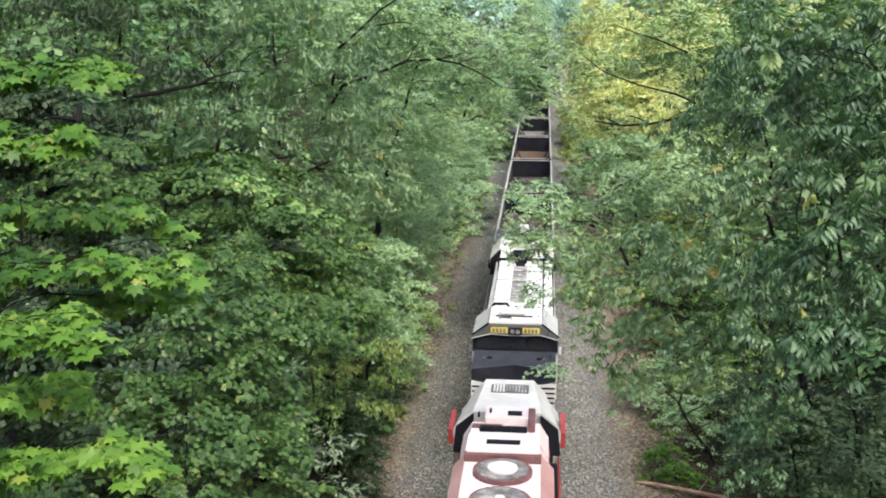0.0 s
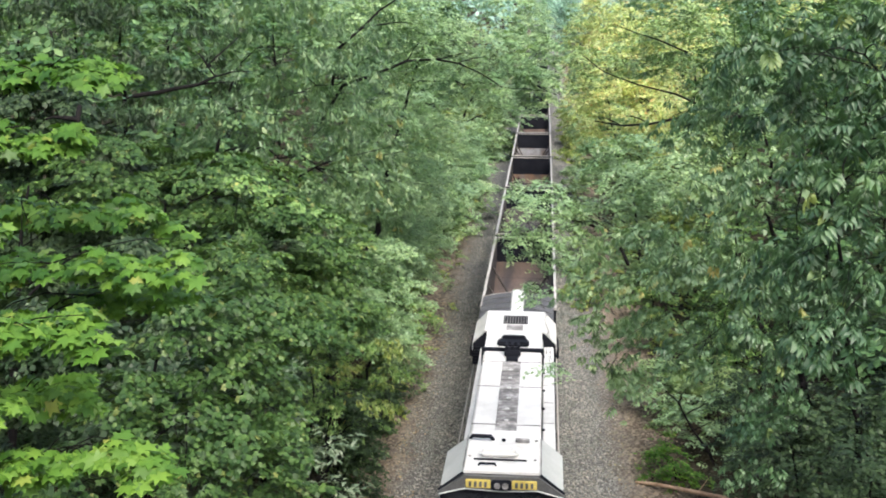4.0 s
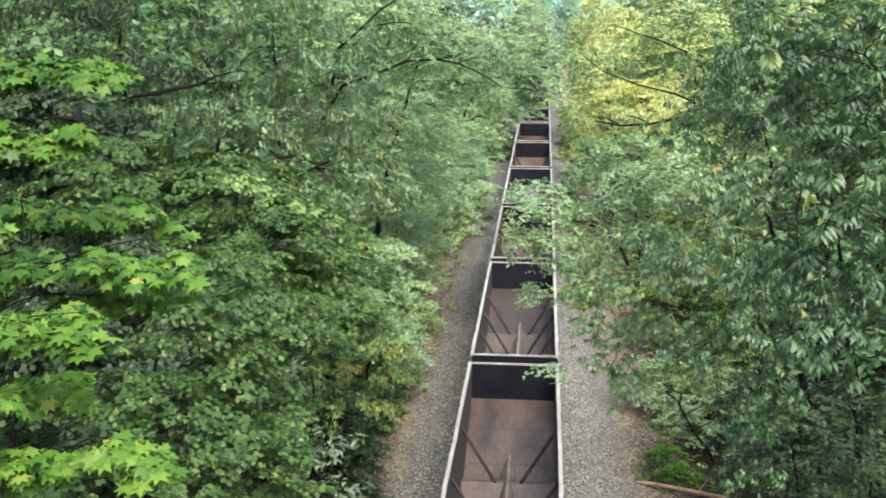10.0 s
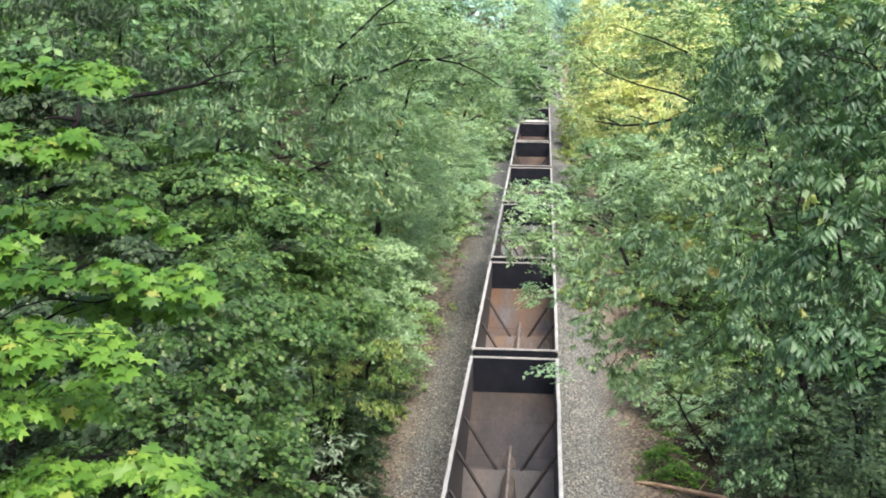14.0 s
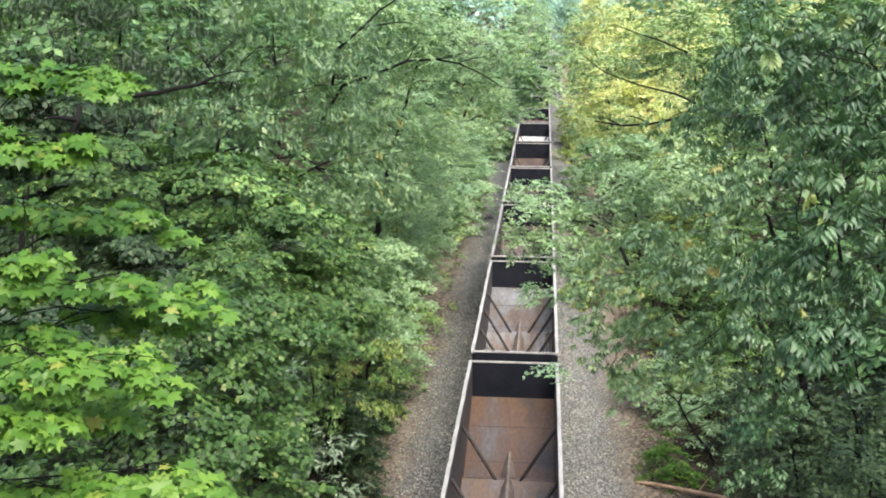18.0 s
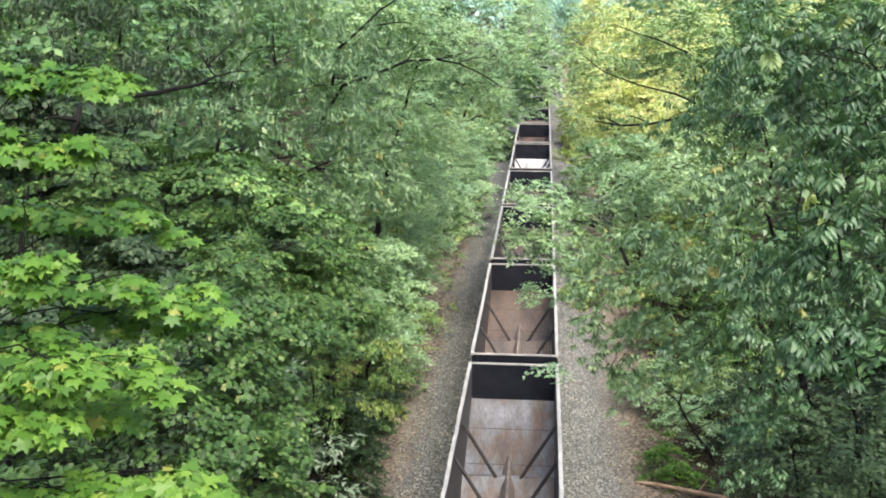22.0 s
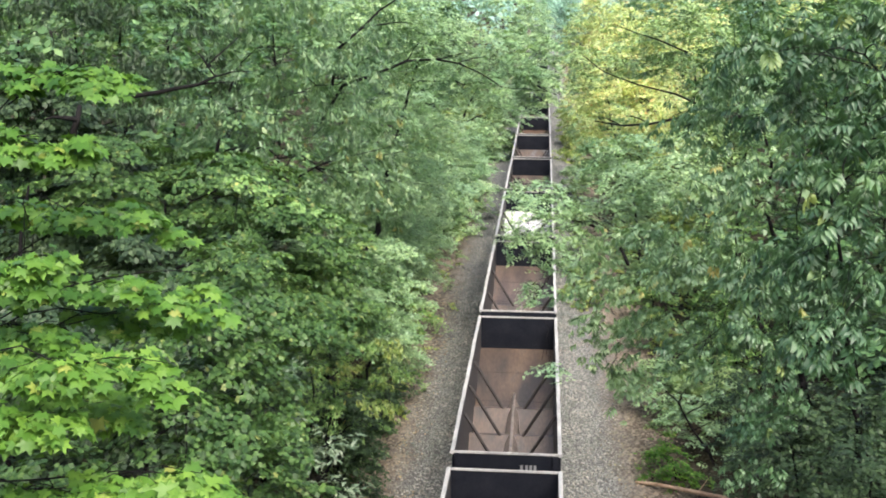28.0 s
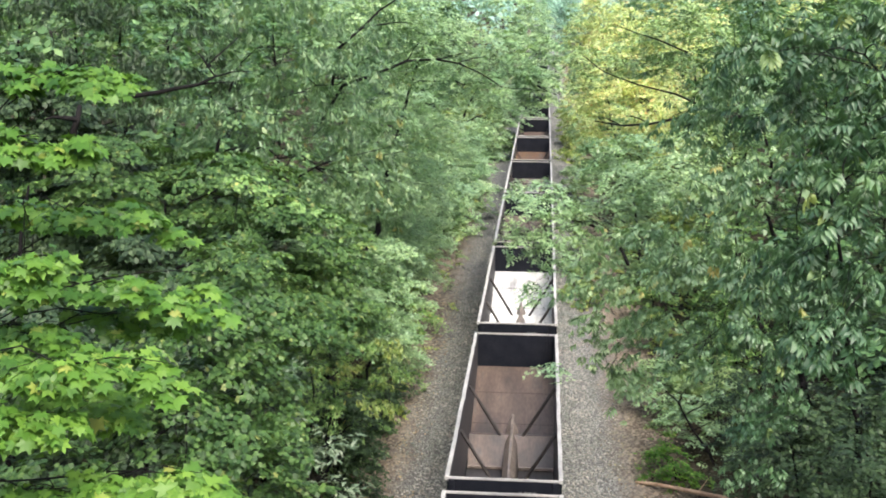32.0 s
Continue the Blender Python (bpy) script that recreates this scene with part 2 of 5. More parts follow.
# ---- mesh helpers ----
def part(name, bm, material, parent, label=""):
    """Links a bmesh (or a mesh) as one mesh object under a thing or a part."""
    if isinstance(bm, bmesh.types.BMesh):
        me = bpy.data.meshes.new(name)
        bmesh.ops.recalc_face_normals(bm, faces=bm.faces)
        bm.to_mesh(me)
        bm.free()
    else:
        me = bm
    me.materials.clear()
    me.materials.append(material)
    ob = new(name, me)
    ob.parent = parent
    if label:
        ob["label"] = label
    return ob


def thing(name, label, category, group="", kind="", at=(0, 0, 0)):
    ob = tagged(new(name), label, category, group, kind)
    ob.location = at
    return ob


def box(x0, x1, y0, y1, z0, z1, bm=None, bevel=0.0):
    bm = bm or bmesh.new()
    r = bmesh.ops.create_cube(bm, size=1)
    for v in r["verts"]:
        v.co = Vector((x0 + (v.co.x + 0.5) * (x1 - x0), y0 + (v.co.y + 0.5) * (y1 - y0), z0 + (v.co.z + 0.5) * (z1 - z0)))
    if bevel:
        bmesh.ops.bevel(bm, geom=list({e for v in r["verts"] for e in v.link_edges}), offset=bevel, segments=2, affect="EDGES")
    return bm


def prism(profile, a, b, axis="y", bm=None):
    """Extrudes a closed outline from a to b: (x, z) along y, or (y, z) along x."""
    bm = bm or bmesh.new()
    rings = []
    for s in (a, b):
        rings.append([bm.verts.new((p, s, q) if axis == "y" else (s, p, q)) for p, q in profile])
    n = len(profile)
    bm.faces.new(rings[0])
    bm.faces.new(rings[1][::-1])
    for i in range(n):
        bm.faces.new((rings[0][i], rings[0][(i + 1) % n], rings[1][(i + 1) % n], rings[1][i]))
    return bm


def sheet_strip(profile, x0, x1, thick, bm=None):
    """A bent plate: a (y, z) polyline, from x0 to x1, with thickness below."""
    return prism(list(profile) + [(y, z - thick) for y, z in reversed(profile)], x0, x1, "x", bm)


def bar(p, q, r, bm=None, sides=4):
    """A straight bar between two points."""
    bm = bm or bmesh.new()
    p, q = Vector(p), Vector(q)
    turn = (q - p).to_track_quat("Z", "Y").to_matrix().to_4x4()
    m = Matrix.Translation((p + q) / 2) @ turn
    bmesh.ops.create_cone(bm, cap_ends=True, segments=sides, radius1=r, radius2=r, depth=(q - p).length, matrix=m)
    return bm


def disc(x, y, z, r, h, bm=None, sides=24, axis="z"):
    bm = bm or bmesh.new()
    turn = Matrix.Rotation(radians(90), 4, "Y") if axis == "x" else Matrix()
    bmesh.ops.create_cone(bm, cap_ends=True, segments=sides, radius1=r, radius2=r, depth=h, matrix=Matrix.Translation((x, y, z)) @ turn)
    return bm


def raw_mesh(name, verts, faces):
    """A mesh from arrays: verts (n, 3), faces (m, k)."""
    me = bpy.data.meshes.new(name)
    verts, faces = np.asarray(verts, np.float32), np.asarray(faces, np.int32)
    k = faces.shape[1]
    me.vertices.add(len(verts))
    me.vertices.foreach_set("co", verts.ravel())
    me.loops.add(faces.size)
    me.loops.foreach_set("vertex_index", faces.ravel())
    me.polygons.add(len(faces))
    me.polygons.foreach_set("loop_start", np.arange(0, faces.size, k, dtype=np.int32))
    me.update(calc_edges=True)
    return me


def tube(points, radii, sides=7):
    """Verts and quads of a tapered, bent tube."""
    pts = [Vector(p) for p in points]
    vs, fs = [], []
    for i, p in enumerate(pts):
        d = (pts[min(i + 1, len(pts) - 1)] - pts[max(i - 1, 0)]).normalized()
        q = d.to_track_quat("Z", "Y")
        for k in range(sides):
            a = math.tau * k / sides
            vs.append(p + q @ Vector((math.cos(a), math.sin(a), 0)) * radii[i])
    for i in range(len(pts) - 1):
        for k in range(sides):
            a, b = i * sides + k, i * sides + (k + 1) % sides
            fs.append((a, b, b + sides, a + sides))
    return vs, fs


def tubes_mesh(name, list_of):
    vs, fs = [], []
    for v, f in list_of:
        n = len(vs)
        vs += v
        fs += [tuple(i + n for i in q) for q in f]
    return raw_mesh(name, [tuple(v) for v in vs], fs)


def bend(a, b, sag, n, rng, wob=0.06):
    """A crooked line from a to b that rises first by sag."""
    a, b = Vector(a), Vector(b)
    out, size = [], (b - a).length
    for i in range(n + 1):
        t = i / n
        p = a.lerp(b, t) + Vector((0, 0, sag * math.sin(math.pi * t)))
        if 0 < i < n:
            p += Vector(rng.normal(0, wob * size, 3)) * 0.6
        out.append(p)
    return out


# ---- ground ----
def height(x, y):
    """Track bed, shoulder, shelf and banks."""
    a = np.abs(x)
    z = np.interp(a, [0, 2.1, 3.2, 5.2, 8, 16, 30, 60, 3000], [-0.28, -0.3, -0.62, -0.7, -0.3, 2.2, 5.0, 7.0, 9.0])
    hill = np.clip((y - 420) / 900, 0, 1) ** 1.2 * 90 * np.clip(1 - np.exp(-(a / 900 + y / 1500)), 0, 1)
    return z + hill


def build_ground():
    xs = np.unique(np.concatenate([np.linspace(-9, 9, 73), np.linspace(-60, 60, 61), np.linspace(-600, 600, 31), np.linspace(-3000, 3000, 21)]).round(3))
    ys = np.unique(np.concatenate([np.linspace(-40, 120, 161), np.linspace(120, 500, 39), np.linspace(500, 4000, 36), np.linspace(-600, -40, 8)]).round(3))
    X, Y = np.meshgrid(xs, ys)
    Z = height(X, Y)
    rng = np.random.default_rng(5)
    near = np.clip((np.abs(X) - 2.2) / 2, 0, 1)
    Z = Z + rng.normal(0, 0.04, Z.shape) * (0.25 + near)
    nx, ny = len(xs), len(ys)
    i = (np.arange(ny - 1)[:, None] * nx + np.arange(nx - 1)[None]).ravel()
    me = raw_mesh("ground", np.stack([X, Y, Z], -1).reshape(-1, 3), np.stack([i, i + 1, i + nx + 1, i + nx], -1))
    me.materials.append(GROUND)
    tagged(new("ground", me), "grey ballast shoulders with brown leaf litter beside the track", "ground", kind="structure")


build_ground()


def build_track():
    for s in (-1, 1):
        prof = [(-0.07, -0.17), (0.07, -0.17), (0.07, -0.15), (0.012, -0.12), (0.012, -0.045), (0.037, -0.03), (0.037, 0), (-0.037, 0), (-0.037, -0.03), (-0.012, -0.045), (-0.012, -0.12), (-0.07, -0.15)]
        ob = part("rail", prism([(x + s * 0.755, z) for x, z in prof], -40, 420), STEEL, None)
        tagged(ob, "worn steel rail on timber ties", "rail", "rails of the track", "structure")
    rng = np.random.default_rng(6)
    vs, fs = [], []
    cube = np.array([(x, y, z) for x in (-1.3, 1.3) for y in (-0.11, 0.11) for z in (-0.35, -0.17)])
    quad = np.array([(0, 1, 3, 2), (4, 6, 7, 5), (0, 4, 5, 1), (2, 3, 7, 6), (0, 2, 6, 4), (1, 5, 7, 3)])
    for k in range(840):
        vs.append(cube + (rng.normal(0, 0.02), -38 + k * 0.53 + rng.normal(0, 0.015), 0))
        fs.append(quad + 8 * k)
    ob = part("railway_ties", raw_mesh("railway_ties", np.concatenate(vs), np.concatenate(fs)), TIE, None)
    tagged(ob, "dark creosoted timber ties under the rails", "railway ties", kind="stuff")


build_track()


# ---- the train ----
TRAIN = []   # (thing, distance of its near end along the track at the start)


def truck(parent, y, wheel_y, name="truck"):
    """A bogie: side frames, bolster and wheelsets."""
    bm = bmesh.new()
    for s in (-1, 1):
        ends = wheel_y[0] - 0.25, wheel_y[-1] + 0.25
        prism([(y + ends[0], 0.42), (y + ends[0], 0.62), (y - 0.5, 0.8), (y + 0.5, 0.8), (y + ends[1], 0.62), (y + ends[1], 0.42), (y + 0.4, 0.25), (y - 0.4, 0.25)],
              s * 1.0 - 0.07, s * 1.0 + 0.07, "x", bm)
    box(-1.0, 1.0, y - 0.2, y + 0.2, 0.45, 0.72, bm)
    t = part(name, bm, GRIME, parent, "rusty black truck frame")
    for wy in wheel_y:
        ax = bar((-0.95, y + wy, 0.45), (0.95, y + wy, 0.45), 0.08, sides=8)
        part("axle", ax, GRIME, t)
        for s in (-1, 1):
            w = disc(s * 0.75, y + wy, 0.45, 0.45, 0.12, sides=14, axis="x")
            disc(s * 0.69, y + wy, 0.45, 0.48, 0.03, w, 14, "x")
            part("wheel", w, STEEL, t)


def hopper_car(near, length, braces, inside, label):
    """An empty open-top hopper car; its near end is at y = 0, it reaches to y = length."""
    car = thing("hopper_car", label, "hopper car", "empty hopper cars of the train")
    L = length
    rng = np.random.default_rng(int(near * 10))
    top, wide = 3.55, 1.6
    # sides, with posts outside
    for s in (-1, 1):
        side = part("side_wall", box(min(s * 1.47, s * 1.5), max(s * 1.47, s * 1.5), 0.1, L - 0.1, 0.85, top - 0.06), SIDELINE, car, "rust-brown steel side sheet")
        part("outer_skin", box(min(s * 1.505, s * 1.52), max(s * 1.505, s * 1.52), 0.1, L - 0.1, 0.85, top - 0.06), BLACK, side, "black painted outer skin")
        for k in range(9):
            y = 0.6 + (L - 1.2) * k / 8
            part("side_post", box(min(s * 1.52, s * 1.585), max(s * 1.52, s * 1.585), y - 0.06, y + 0.06, 0.85, top - 0.08), BLACK, side)
        part("side_sill", box(min(s * 1.45, s * 1.6), max(s * 1.45, s * 1.6), 0.1, L - 0.1, 0.72, 0.88), BLACK, car)
        # pale, slightly dented top chord
        bm = bmesh.new()
        n, dents = 28, rng.normal(0, 0.007, 29)
        dents[0] = dents[-1] = 0
        rings = []
        for k in range(n + 1):
            y, d = L * k / n, dents[k]
            x0, x1 = s * (wide - 0.115) + d, s * wide + d
            rings.append([bm.verts.new(c) for c in ((x0, y, top - 0.1), (x1, y, top - 0.1), (x1, y, top - 0.015), ((x1 * 0.94 + x0 * 0.06), y, top), ((x0 * 0.94 + x1 * 0.06), y, top), (x0, y, top - 0.015))])
        for a, b in zip(rings, rings[1:]):
            for j in range(6):
                bm.faces.new((a[j], a[(j + 1) % 6], b[(j + 1) % 6], b[j]))
        bm.faces.new(rings[0])
        bm.faces.new(rings[-1][::-1])
        part("top_chord", bm, RIM, car, "pale weathered steel top chord")
    # ends: upright wall above, slope sheet below
    for e in (0, 1):
        y0, y1 = (0.0, 0.05) if e == 0 else (L - 0.05, L)
        end = part("end_wall", box(-1.5, 1.5, y0, y1, 1.95, top - 0.06), BLACK, car, "black painted end wall")
        for x in (-1.4, 1.4):
            part("end_post", box(x - 0.06, x + 0.06, y0 - 0.08 if e == 0 else y1, y0 if e == 0 else y1 + 0.08, 0.9, top - 0.08), BLACK, end)
        part("end_chord", box(-1.48, 1.48, y0 - 0.004, y1 + 0.004, top - 0.075, top - 0.003, bevel=0.012), RIM, car, "pale weathered steel end chord")
        yy = (0.06, 4.4) if e == 0 else (L - 0.06, L - 4.4)
        part("slope_sheet", sheet_strip([(yy[0], 2.2), (yy[1], 0.98)], -1.47, 1.47, 0.03), inside, car, "rust-streaked slope sheet")
        bm = bmesh.new()
        for x in (-1.1, 0, 1.1):
            bar((x, yy[0] + (0.1 if e == 0 else -0.1), 2.1), (x, yy[0] + (0.5 if e == 0 else -0.5), 0.9), 0.06, bm)
        part("end_brace", bm, BLACK, car)
        sign = -1 if e == 0 else 1
        part("platform", box(-1.45, 1.45, min(yy[0], yy[0] - sign * 1.6), max(yy[0], yy[0] - sign * 1.6), 0.78, 0.9), BLACK, car)
        cp = box(-0.1, 0.1, min(y0, y0 + sign * 0.55), max(y0, y0 + sign * 0.55), 0.72, 0.92)
        box(-0.17, 0.17, min(y0 + sign * 0.3, y0 + sign * 0.6), max(y0 + sign * 0.3, y0 + sign * 0.6), 0.68, 0.96, cp)
        part("coupler", cp, GRIME, car)
        bm = bmesh.new()
        for k in range(6):
            z = 1.1 + k * 0.4
            bar((-1.55, y0 + sign * 0.1, z), (-1.15, y0 + sign * 0.1, z), 0.014, bm, 5)
        part("ladder", bm, BLACK, car)
    # lettering on the near end, as plain bars
    for k, x in enumerate((0.42, 0.56, 0.68, 0.8)[: 2 + int(rng.integers(0, 3))]):
        part("marking", box(x, x + 0.075, -0.014, 0.0, 3.0, 3.18), MARK, car, "white lettering bar")
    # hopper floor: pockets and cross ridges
    # Dark lining puts the shade down in the hopper pockets into the colour.
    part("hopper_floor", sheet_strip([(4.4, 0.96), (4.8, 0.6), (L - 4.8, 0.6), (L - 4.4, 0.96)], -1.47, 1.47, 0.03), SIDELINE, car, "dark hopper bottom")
    for y in braces:
        g = part("cross_ridge", prism([(y - 1.1, 0.64), (y - 0.02, 1.42), (y + 0.14, 1.42), (y + 0.5, 0.64)], -1.46, 1.46, "x"), inside, car, "sloped ridge plate across the bottom")
        part("ridge_lip", box(-1.45, 1.45, y - 1.14, y - 1.05, 0.64, 0.72), WORN, g)
    for yy in ((0.06, 2.2, 4.4, 0.98), (L - 0.06, 2.2, L - 4.4, 0.98)):
        for t in (0.38, 0.8):
            ya, za = yy[0] + (yy[2] - yy[0]) * t, yy[1] + (yy[3] - yy[1]) * t
            d = 0.02 if yy[2] > yy[0] else -0.02
            k = (yy[3] - yy[1]) / (yy[2] - yy[0])
            part("weld_seam", sheet_strip([(ya, za + 0.006), (ya + d, za + d * k + 0.006)], -1.44, 1.44, 0.02), BRACE, car)
    # gates hang below the floor
    for y in (5.25, L / 2, L - 5.25):
        part("hopper_gate", box(-1.2, 1.2, y - 0.5, y + 0.5, 0.42, 0.56), GRIME, car)
    # hood over the centre sill, pointed at both ends
    bm = bmesh.new()
    rows = []
    for y, w, z in ((3.1, 0.04, 1.42), (4.1, 0.2, 1.5), (L - 4.1, 0.2, 1.5), (L - 3.1, 0.04, 1.42)):
        rows.append([bm.verts.new(c) for c in ((-w - 0.06, y, 0.75), (-w, y, z - 0.25), (-0.04, y, z), (0.04, y, z), (w, y, z - 0.25), (w + 0.06, y, 0.75))])
    for a, b in zip(rows, rows[1:]):
        for j in range(5):
            bm.faces.new((a[j], a[j + 1], b[j + 1], b[j]))
    bm.faces.new(rows[0])
    bm.faces.new(rows[-1][::-1])
    part("sill_hood", bm, WORN, car, "worn centre sill hood")
    part("centre_sill", box(-0.16, 0.16, -0.1, L + 0.1, 0.62, 0.74), GRIME, car)
    # tie braces from the sides to the floor
    for y in braces:
        for s in (-1, 1):
            bm = bar((s * 1.47, y, 3.2), (s * 0.3, y, 1.25), 0.055)
            part("brace", bm, BRACE, car, "dark steel brace")
    truck(car, 2.0, (-0.89, 0.89))
    truck(car, L - 2.0, (-0.89, 0.89))
    TRAIN.append((car, near))
    return car


def handrail(parent, x, y0, y1, z0, z1, posts, material):
    r = part("handrail", bar((x, y0, z1), (x, y1, z1), 0.02, sides=6), material, parent, "thin pale handrail")
    for k in range(posts):
        y = y0 + (y1 - y0) * k / (posts - 1)
        part("stanchion", bar((x, y, z0), (x, y, z1), 0.018, sides=6), material, r)


def roof_hood(y0, y1, flat, wide, top, low, bm=None):
    """A hood with a flat roof and sloped shoulders."""
    return prism([(-wide, low), (-wide, top - 0.4), (-flat, top), (flat, top), (wide, top - 0.4), (wide, low)], y0, y1, "y", bm)


def grille(parent, name, x0, x1, y0, y1, z, bars, material):
    """A dark opening with bars across it."""
    g = part(name, box(x0, x1, y0, y1, z - 0.05, z + 0.012), BLACK, parent, "dark roof grille")
    for k in range(bars):
        x = x0 + (x1 - x0) * (k + 0.5) / bars
        part("slat", box(x - 0.012, x + 0.012, y0, y1, z + 0.012, z + 0.045), material, g)


def locomotive(near, paint, roof, cabside, label):
    """A six-axle road engine; the nose is at y = 0 and it faces the camera; 21.4 m long."""
    e = thing("locomotive", label, "locomotive", "engines of the train")
    part("frame", box(-1.55, 1.55, 0.2, 21.0, 1.25, 1.6, bevel=0.03), BLACK, e, "black underframe")
    part("fuel_tank", box(-1.4, 1.4, 8.6, 13.0, 0.4, 1.24, bevel=0.12), BLACK, e)
    for y in (4.3, 16.9):
        truck(e, y, (-1.85, 0, 1.85))
    for a, b in ((-0.6, 0.25), (21.0, 21.5)):
        part("coupler", box(-0.14, 0.14, a, b, 0.74, 1.0, bevel=0.02), GRIME, e)
    part("plow", prism([(-0.15, 0.15), (0.3, 0.15), (0.35, 1.2), (0.1, 1.2)], -1.45, 1.45, "x"), BLACK, e)
    # nose and cab
    bm = bmesh.new()
    back, top, edge, foot = ([bm.verts.new((x, y, z)) for x, y, z in row] for row in (
        [(-1.5, 2.7, 1.6), (0, 2.7, 1.6), (1.5, 2.7, 1.6)], [(-1.5, 2.7, 3.5), (0, 2.7, 3.5), (1.5, 2.7, 3.5)],
        [(-1.5, 1.22, 3.26), (0, 1.6, 3.33), (1.5, 1.22, 3.26)], [(-1.5, 1.16, 2.92), (0, 1.3, 2.66), (1.5, 1.16, 2.92)]))
    low = [bm.verts.new((x, y, 1.6)) for x, y in ((-1.5, 1.16), (0, 1.3), (1.5, 1.16))]
    for a, b in ((back, top), (top, edge), (foot, low), (low, back)):
        for k in (0, 1):
            bm.faces.new((a[k], a[k + 1], b[k + 1], b[k]))
    for k in (0, 2):
        bm.faces.new((back[k], top[k], edge[k], foot[k], low[k]))
    bmesh.ops.recalc_face_normals(bm, faces=bm.faces)
    nose = part("nose", bm, NAVY, e, "black painted short nose with a shallow ridge")
    for k, c in ((0, ((-1.5, 1.22, 3.26), (0, 1.6, 3.33), (0, 1.3, 2.66), (-1.5, 1.16, 2.92))), (1, ((0, 1.6, 3.33), (1.5, 1.22, 3.26), (1.5, 1.16, 2.92), (0, 1.3, 2.66)))):
        bm = bmesh.new()
        ring = [[bm.verts.new((x, y + d, z)) for x, y, z in c] for d in (-0.01, 0.04)]
        bm.faces.new(ring[0]), bm.faces.new(ring[1][::-1])
        for q in range(4):
            bm.faces.new((ring[0][q], ring[1][q], ring[1][(q + 1) % 4], ring[0][(q + 1) % 4]))
        bmesh.ops.recalc_face_normals(bm, faces=bm.faces)
        part("nose_facet", bm, BLACK, nose, "black upper face of the nose")
    for s in (-1, 1):
        panel = part("nose_panel", prism([(s * 0.06, 1.62), (s * 0.06, 2.64), (s * 1.5, 2.9), (s * 1.5, 1.62)], 0.98, 1.04), ROOF, nose, "white panel with black stripes on the nose")
        for k in range(5):
            a, b = sorted((s * (0.62 + 0.1 * (k % 2)), s * 1.47))
            part("stripe", box(a, b, 0.965, 0.98, 1.95 + 0.18 * k, 2.01 + 0.18 * k), BLACK, panel)
        part("post", box(s * 1.05 - 0.03, s * 1.05 + 0.03, 0.94, 0.965, 1.62, 2.7), BLACK, panel)
        part("step_light", box(s * 0.9 - 0.1, s * 0.9 + 0.1, 2.0, 2.1, 3.4, 3.47, bevel=0.02), BLACK, nose)
        part("lamp_bracket", box(s * 1.08 - 0.06, s * 1.08 + 0.06, 1.92, 2.02, 3.38, 3.45, bevel=0.015), BROW, nose)
    part("nose_door", box(-0.05, 0.05, 0.94, 1.2, 1.62, 2.62, bevel=0.008), NAVY, nose)
    part("uncoupling_hose", tubes_mesh("uncoupling_hose", [tube(bend((0.2, 0.85, 2.3), (0.45, 0.7, 1.7), 0.2, 6, np.random.default_rng(5), 0.02), [0.05] * 7, 8)]), BLACK, nose)
    body = bmesh.new()
    prism([(-1.58, 1.6), (-1.58, 4.0), (-0.95, 4.5), (0.95, 4.5), (1.58, 4.0), (1.58, 1.6)], 2.9, 5.3, "y", body)
    cab = part("cab", body, cabside, e, "pale grey cab")
    part("cab_roof", prism([(-0.97, 4.49), (-0.97, 4.54), (-0.94, 4.56), (0.94, 4.56), (0.97, 4.54), (0.97, 4.49)], 2.85, 5.35), roof, cab, "pale flat cab roof")
    for s in (-1, 1):
        part("edge_strip", bar((s * 0.98, 2.84, 4.5), (s * 1.6, 2.84, 4.01), 0.04, sides=6), BLACK, cab)
        part("seam_rail", bar((s * 1.0, 2.9, 4.5), (s * 1.0, 5.3, 4.5), 0.015, sides=6), SOOT, cab)
    part("brow", prism([(-1.6, 4.0), (-0.95, 4.47), (0.95, 4.47), (1.6, 4.0), (1.6, 3.95), (0.92, 4.13), (0, 4.08), (-0.92, 4.13), (-1.6, 3.95)], 2.72, 2.9), BROW, cab, "grey brow under the cab roof")
    for a, b in (((-1.6, 3.94), (-0.92, 4.12)), ((-0.92, 4.12), (0, 4.07)), ((0, 4.07), (0.92, 4.12)), ((0.92, 4.12), (1.6, 3.94))):
        part("drip_rail", bar((a[0], 2.72, a[1]), (b[0], 2.72, b[1]), 0.02, sides=6), ROOFSIDE, cab)
    part("window_band", box(-1.57, 1.57, 2.86, 2.9, 3.4, 4.1), BLACK, cab, "black band round the windshields")
    for x in (-1.4, -0.45, 0.5):
        part("windshield", box(x, x + 0.9, 2.835, 2.86, 3.52, 3.95, bevel=0.01), GLASS, cab, "dark windshield pane")
    for s in (-1, 1):
        part("side_window", box(min(s * 1.55, s * 1.6), max(s * 1.55, s * 1.6), 3.4, 4.6, 3.0, 3.75, bevel=0.015), GLASS, cab)
        x0, x1 = sorted((s * 0.27, s * 0.9))
        nb = part("number_board", box(x0, x1, 2.66, 2.73, 4.17, 4.39, bevel=0.015), AMBER, cab, "lit yellow number board")
        for k in range(4):
            part("numeral_bar", box(x0 + 0.08 + k * 0.13, x0 + 0.15 + k * 0.13, 2.652, 2.66, 4.21, 4.35), BROW, nb)
        part("mirror", box(min(s * 1.62, s * 1.72), max(s * 1.62, s * 1.72), 3.2, 3.35, 3.25, 3.5, bevel=0.02), ROOFSIDE, cab)
    lamp = part("headlight", box(-0.25, 0.25, 2.62, 2.73, 4.13, 4.4, bevel=0.03), BLACK, cab, "dark headlight housing")
